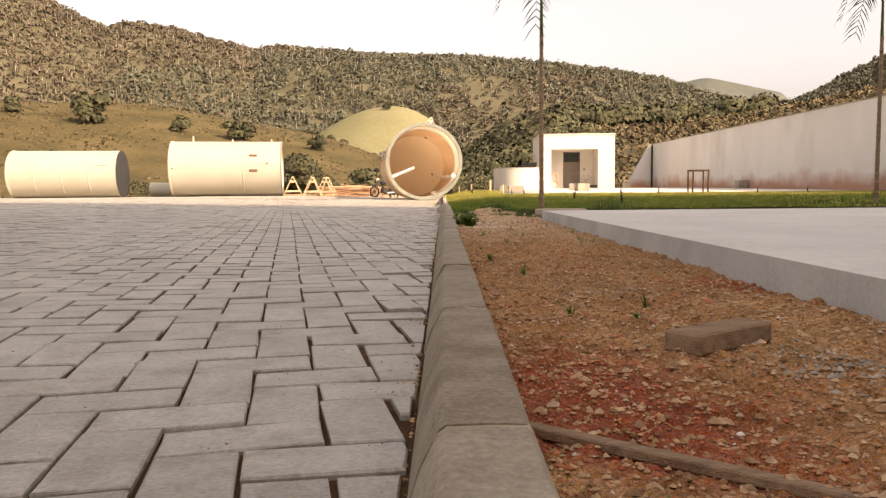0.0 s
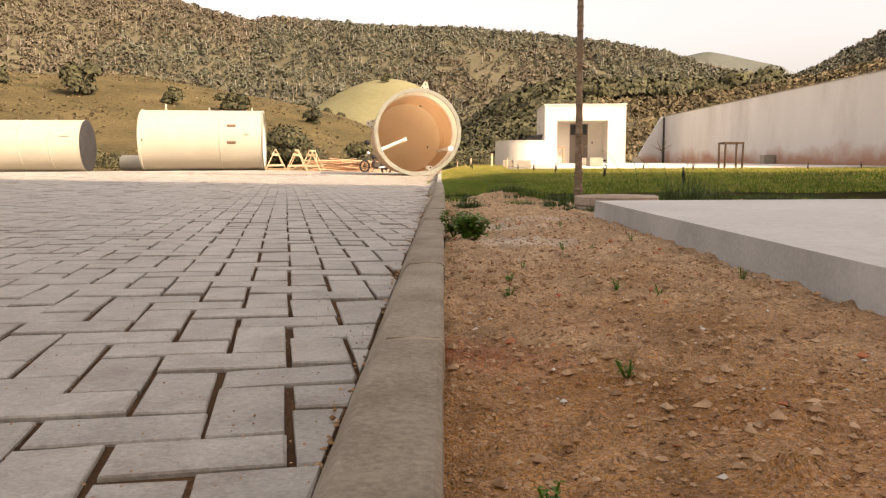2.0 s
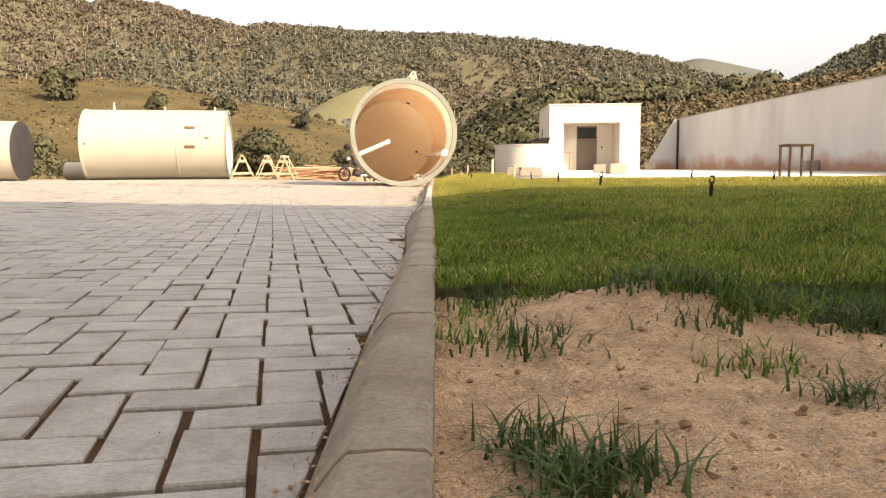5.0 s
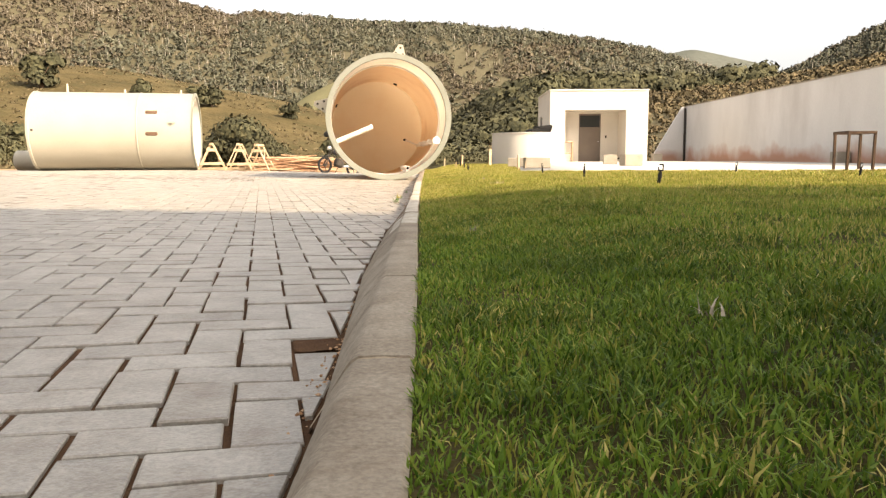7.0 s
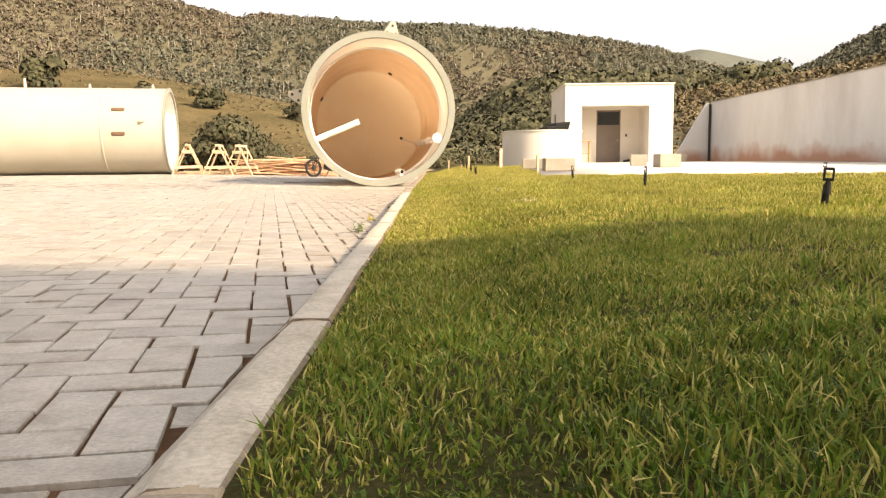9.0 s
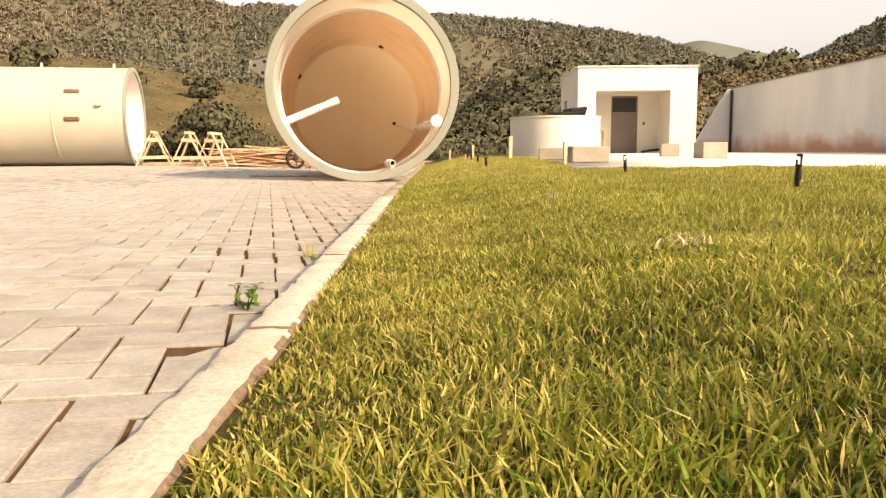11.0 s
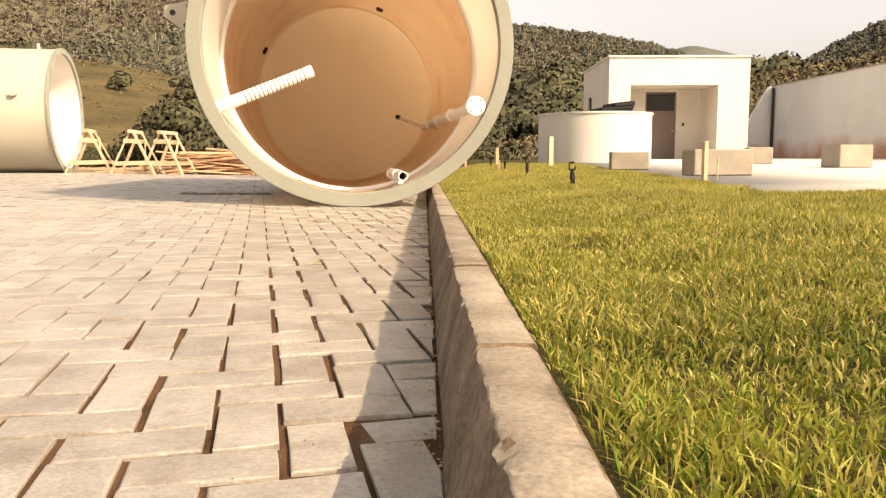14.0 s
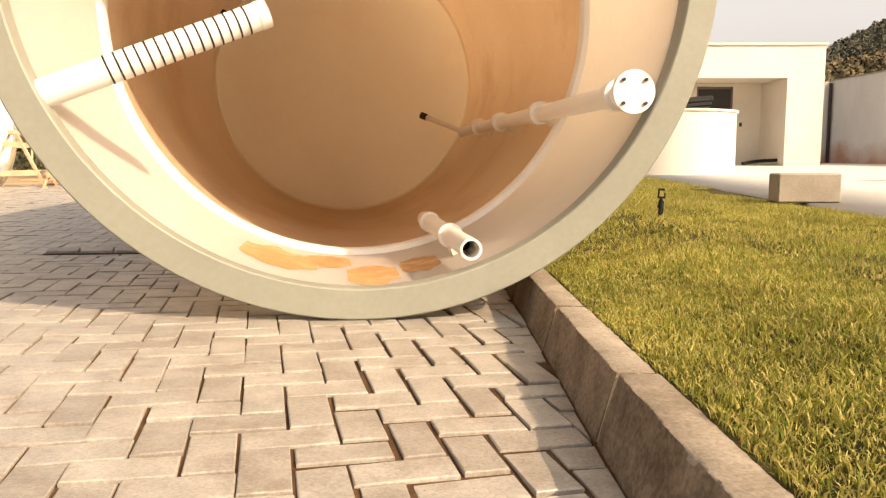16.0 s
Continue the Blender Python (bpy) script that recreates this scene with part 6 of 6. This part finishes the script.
offcut = base("wood_offcut", pose(0.60, -0.84, soil_z(0.60, -0.84) + 0.002, 0, 0, 36), "short weathered offcut of square timber on the soil", "wood")
part("block", box(bmesh.new(), (0.24, 0.077, 0.040), pose(0, 0, 0.020), 0.004), M_OLD_WOOD, offcut)
plank = base("wood_strip", pose(0.345, -1.47, soil_z(0.345, -1.47) + 0.006, 0, 1, -36), "thin weathered wooden strip half buried in the soil", "wood")
part("lath", box(bmesh.new(), (0.44, 0.022, 0.013), pose(0, 0, 0), 0.002), M_OLD_WOOD, plank)


# ---- weeds ----
def leaf(bm, o, d, ln, w, droop):
    d = d.normalized()
    side = d.cross(Vector((0, 0, 1))).normalized()
    rows = []
    for f, k in ((0, 0.12), (0.3, 0.85), (0.6, 1.0), (0.85, 0.55), (1.0, 0.03)):
        c = o + d * ln * f - Vector((0, 0, droop * ln * f * f))
        rows.append((bm.verts.new(c - side * w * k + Vector((0, 0, w * k * 0.35))), bm.verts.new(c), bm.verts.new(c + side * w * k + Vector((0, 0, w * k * 0.35)))))
    for a, b in zip(rows, rows[1:]):
        bm.faces.new((a[0], a[1], b[1], b[0]))
        bm.faces.new((a[1], a[2], b[2], b[1]))


def weed(x, y, z, stems, height, spread, size, label, seed, group="weeds"):
    rng = random.Random(seed)
    th = base("weed", pose(x, y, z), label, "weed", group)
    for _ in range(stems):
        a = rng.uniform(0, 2 * math.pi)
        h = height * rng.uniform(0.55, 1.0)
        e = Vector((math.cos(a) * spread * rng.uniform(0.3, 1), math.sin(a) * spread * rng.uniform(0.3, 1), h))
        st = part("stem", rod(bmesh.new(), (0, 0, -0.01), e, 0.0022, 0.0014, 5), M_LEAF, th)
        bm = bmesh.new()
        n = max(3, int(h / 0.02))
        for k in range(n):
            o = e * (0.25 + 0.75 * k / (n - 1))
            for s in (0, 1):
                b = a + k * 1.57 + s * math.pi + rng.uniform(-0.4, 0.4)
                ln = size * rng.uniform(0.6, 1.1) * (1.0 if k < n - 1 else 0.7)
                leaf(bm, o, Vector((math.cos(b), math.sin(b), rng.uniform(0.1, 0.7))), ln, ln * 0.30, rng.uniform(0.1, 0.6))
        part("leaves", bm, M_LEAF, st, shade=True)


weed(0.27, 4.42, 0.05, 22, 0.11, 0.10, 0.055, "broad-leaved green weed growing against the kerb", 1)
weed(0.32, 4.48, 0.05, 13, 0.085, 0.09, 0.048, "broad-leaved green weed growing against the kerb", 2)
weed(0.22, 4.56, 0.05, 10, 0.13, 0.07, 0.05, "broad-leaved green weed growing against the kerb", 12)
for k, (x, y, h, s) in enumerate(((0.239, 5.38, 0.04, 0.018), (0.445, 4.85, 0.04, 0.018), (0.268, 1.02, 0.039, 0.0234), (0.268, 1.74, 0.0325, 0.0208), (0.872, 2.125, 0.075, 0.024), (0.441, 2.16, 0.039, 0.0208), (0.626, 3.03, 0.039, 0.0208),
                                 (0.355, 3.148, 0.0325, 0.0195), (0.38, -0.433, 0.039, 0.0182), (0.52, -0.532, 0.0325, 0.0208), (0.618, -0.248, 0.0585, 0.0208), (0.268, -1.65, 0.026, 0.0182), (0.743, 3.972, 0.039, 0.0208), (-0.12, 17.45, 0.075, 0.042), (-0.075, 20.35, 0.036, 0.024), (-0.09, 18.45, 0.036, 0.024))):
    weed(x, y, soil_z(x, y) if x > 0 else pave_z(x, y) - 0.008, 3 + k % 3, h * (0.7 if x > 0 else 1), h * 0.5, s * (0.65 if x > 0 else 1), "small green seedling weed" if x > 0 else "small weed sprouting from a paving joint", 30 + k)


for k, (x, y) in enumerate(((0.42, 3.45), (0.62, 3.9), (0.95, 4.2), (0.78, 5.0), (0.5, 5.6), (0.33, 2.9), (0.7, 2.9), (0.98, 3.1), (0.28, 5.3), (0.9, 6.2), (0.55, 6.5), (0.36, 0.5), (0.85, 0.9), (0.95, 2.2))):
    weed(x, y, soil_z(x, y), 2 + k % 2, 0.022 + 0.006 * (k % 4), 0.015, 0.013 + 0.003 * (k % 3), "small green seedling weed", 80 + k)


def tuft(x, y, z, n, h, w, lean, label, seed, material=None):
    rng = random.Random(seed)
    bm = bmesh.new()
    for _ in range(n):
        a, l = rng.uniform(0, 2 * math.pi), rng.uniform(0.1, lean)
        o = Vector((rng.gauss(0, w), rng.gauss(0, w), 0))
        hh = h * rng.uniform(0.45, 1.0)
        d = Vector((math.cos(a), math.sin(a), 0))
        sd = d.cross(Vector((0, 0, 1))) * rng.uniform(0.0018, 0.0042)
        prev = None
        for f in (0, 0.35, 0.7, 1.0):
            c = o + d * hh * l * f * f + Vector((0, 0, hh * (f - 0.35 * l * f * f)))
            row = (bm.verts.new(c - sd * (1.05 - f)), bm.verts.new(c + sd * (1.05 - f)))
            if prev:
                bm.faces.new((prev[0], prev[1], row[1], row[0]))
            prev = row
    ob = part("grass_tuft", bm, material or M_GRASS)
    ob.matrix_basis = pose(x, y, z)
    tagged(ob, label, "grass tuft", "grass tufts at the lawn's edge", "stuff")


M_COARSE = tri("coarse_grass", [(0.03, 0.06, 0.012), (0.05, 0.085, 0.018), (0.08, 0.12, 0.03), (0.16, 0.16, 0.07)], rough=0.5, noise_amount=0.3, scale=4, translucent=0.25)
tr = random.Random(77)
for k in range(120):
    x = tr.uniform(0.2, 3.6) if k % 3 else tr.uniform(0.7, 1.5)
    y = 7.85 + tr.gauss(0, 0.26)
    tuft(x, y, soil_z(x, y), tr.randint(50, 110), tr.uniform(0.04, 0.10), 0.06, 1.6, "tuft of uncut grass where the lawn meets the soil", k, M_COARSE if k % 2 else None)
for x, y, h in ((2.069, 7.008, 0.36), (2.151, 7.106, 0.32), (1.979, 7.155, 0.28), (2.324, 7.302, 0.30), (1.205, 6.374, 0.085), (1.094, 6.567, 0.08), (1.337, 6.282, 0.09), (1.508, 6.374, 0.1), (0.42, 6.87, 0.09), (0.34, 6.9, 0.075), (0.98, 6.85, 0.085), (1.1, 6.95, 0.09), (1.3, 6.8, 0.085), (0.85, 7.15, 0.075), (2.532, 7.51, 0.24), (2.108, 7.62, 0.2), (0.361, 6.812, 0.09), (0.307, 6.959, 0.075), (0.227, 5.592, 0.05), (1.419, 6.469, 0.09), (1.242, 6.714, 0.09), (1.001, 7.008, 0.085)):
    tuft(x, y, soil_z(x, y), 90 if h > 0.15 else 70 if h > 0.05 else 14, h, 0.05 if h > 0.15 else 0.03, 1.1 if h > 0.15 else 2.2, "tall coarse grass beside the round cover" if h > 0.15 else "dark coarse grass sprawling over the soil", int(x * 100), M_COARSE)
M_WITHERED = tri("withered_leaves", [(0.20, 0.15, 0.10), (0.30, 0.25, 0.18), (0.38, 0.33, 0.25)], rough=0.9)
tuft(-0.13, 18.6, 0.0, 22, 0.09, 0.02, 1.3, "dry pale grass in the joint beside the kerb", 401, M_STRAW)
tuft(0.99, 17.05, lawn_z(0.99, 17.05) + 0.025, 26, 0.05, 0.035, 2.7, "pale straw-like grass lying flat on the lawn", 402, tri("straw_stalks", [(0.46, 0.37, 0.23), (0.58, 0.48, 0.32), (0.38, 0.29, 0.17)], rough=0.9))
for x, y in ((0.71, 10.35), (0.42, 12.2), (0.95, 18.8)):
    tuft(x, y, lawn_z(x, y) + 0.035, 9, 0.045, 0.010, 1.4, "withered grey-brown leaf lying on the lawn", int(y * 10), M_WITHERED)


# ---- odd things on the paving ----
gully = base("drain_gap", pose(-2.35, 29.2, pave_z(-2.35, 29.2), 0, 1.2, 14), "open joint with lifted blocks across the paving", "gap")
part("gap", box(bmesh.new(), (1.05, 0.05, 0.006), pose(0, 0, 0.001)), M_STEEL, gully)
for k in range(5):
    part("lifted_block", box(bmesh.new(), (0.19, 0.10, 0.05), pose(-0.42 + 0.21 * k, 0.07, 0.004, 8 + 2 * (k % 2), 0, 0), 0.004), M_PAVER_ONE, gully)
dead_leaf = base("fallen_leaf", pose(-0.50, 23.45, 0.016, 0, 0, 20), "yellow fallen leaf lying on the paving", "leaf")
bm = bmesh.new()
leaf(bm, Vector((0, 0, 0.006)), Vector((1, 0, 0.05)), 0.055, 0.012, 0.1)
part("blade", bm, tri("yellow_leaf", [(0.42, 0.30, 0.05), (0.5, 0.36, 0.07)], rough=0.6), dead_leaf, shade=True)

# ---- stains on the tank's floor ----
M_STAIN = surface("brown_water_stain", (0.40, 0.19, 0.07), (0.60, 0.36, 0.17), scale=6, rough=0.55, bump=0.1, grain=40, stain=(0.72, 0.56, 0.37), stain_scale=5.0, stain_amount=0.9, spec=0.4)


def floor_stain(a0, a1, z0, z1, seed):
    """A dried puddle on the curved floor of the tank: angles from straight down, depths from the rim."""
    rng = random.Random(seed)
    bm = bmesh.new()
    n, m_ = 16, 7
    g = []
    for i in range(n):
        row = []
        for j in range(m_):
            f, h = i / (n - 1), j / (m_ - 1)
            wob = 0.15 * noise.noise((f * 4, h * 4, seed))
            a = radians(-90 + a0 + (a1 - a0) * f)
            z = z0 + (z1 - z0) * (0.5 + (h - 0.5) * (0.55 + 0.45 * math.sin(math.pi * f)) + wob)
            r = 1.3855 + 0.0122 * (z - 0.12) - 0.003
            row.append(bm.verts.new((r * math.cos(a), r * math.sin(a), z)))
        g.append(row)
    for a, b in zip(g, g[1:]):
        for j in range(m_ - 1):
            bm.faces.new((a[j], b[j], b[j + 1], a[j + 1]))
    part("water_stain", bm, M_STAIN, tank1, "dried brown water stain", shade=True)


floor_stain(-25, -9, 0.45, 1.15, 1)
floor_stain(-3, 7, 0.16, 0.85, 2)
floor_stain(-12, -2, 0.75, 1.25, 3)
floor_stain(8, 16, 0.4, 0.9, 4)


# ---- pavers that lie next to the path ----
cache = {}
for q, (x, y, z, lw, lv, rot) in enumerate(near_pavers):
    key = (lw > lv, y > 18, q % 9)
    if key not in cache:
        slack = [0.003 + (abs(random.gauss(0, 0.005)) if y > 18 else 0) for _ in range(2)]
        cache[key] = paver_mesh(lw / 2 - slack[0], lv / 2 - slack[1], q)
    ob = new("paving_block", cache[key])
    ob.parent = paving
    ob.matrix_basis = pose(x, y, z, random.gauss(0, 0.4), random.gauss(0, 0.4), math.degrees(rot) + random.gauss(0, 0.4))
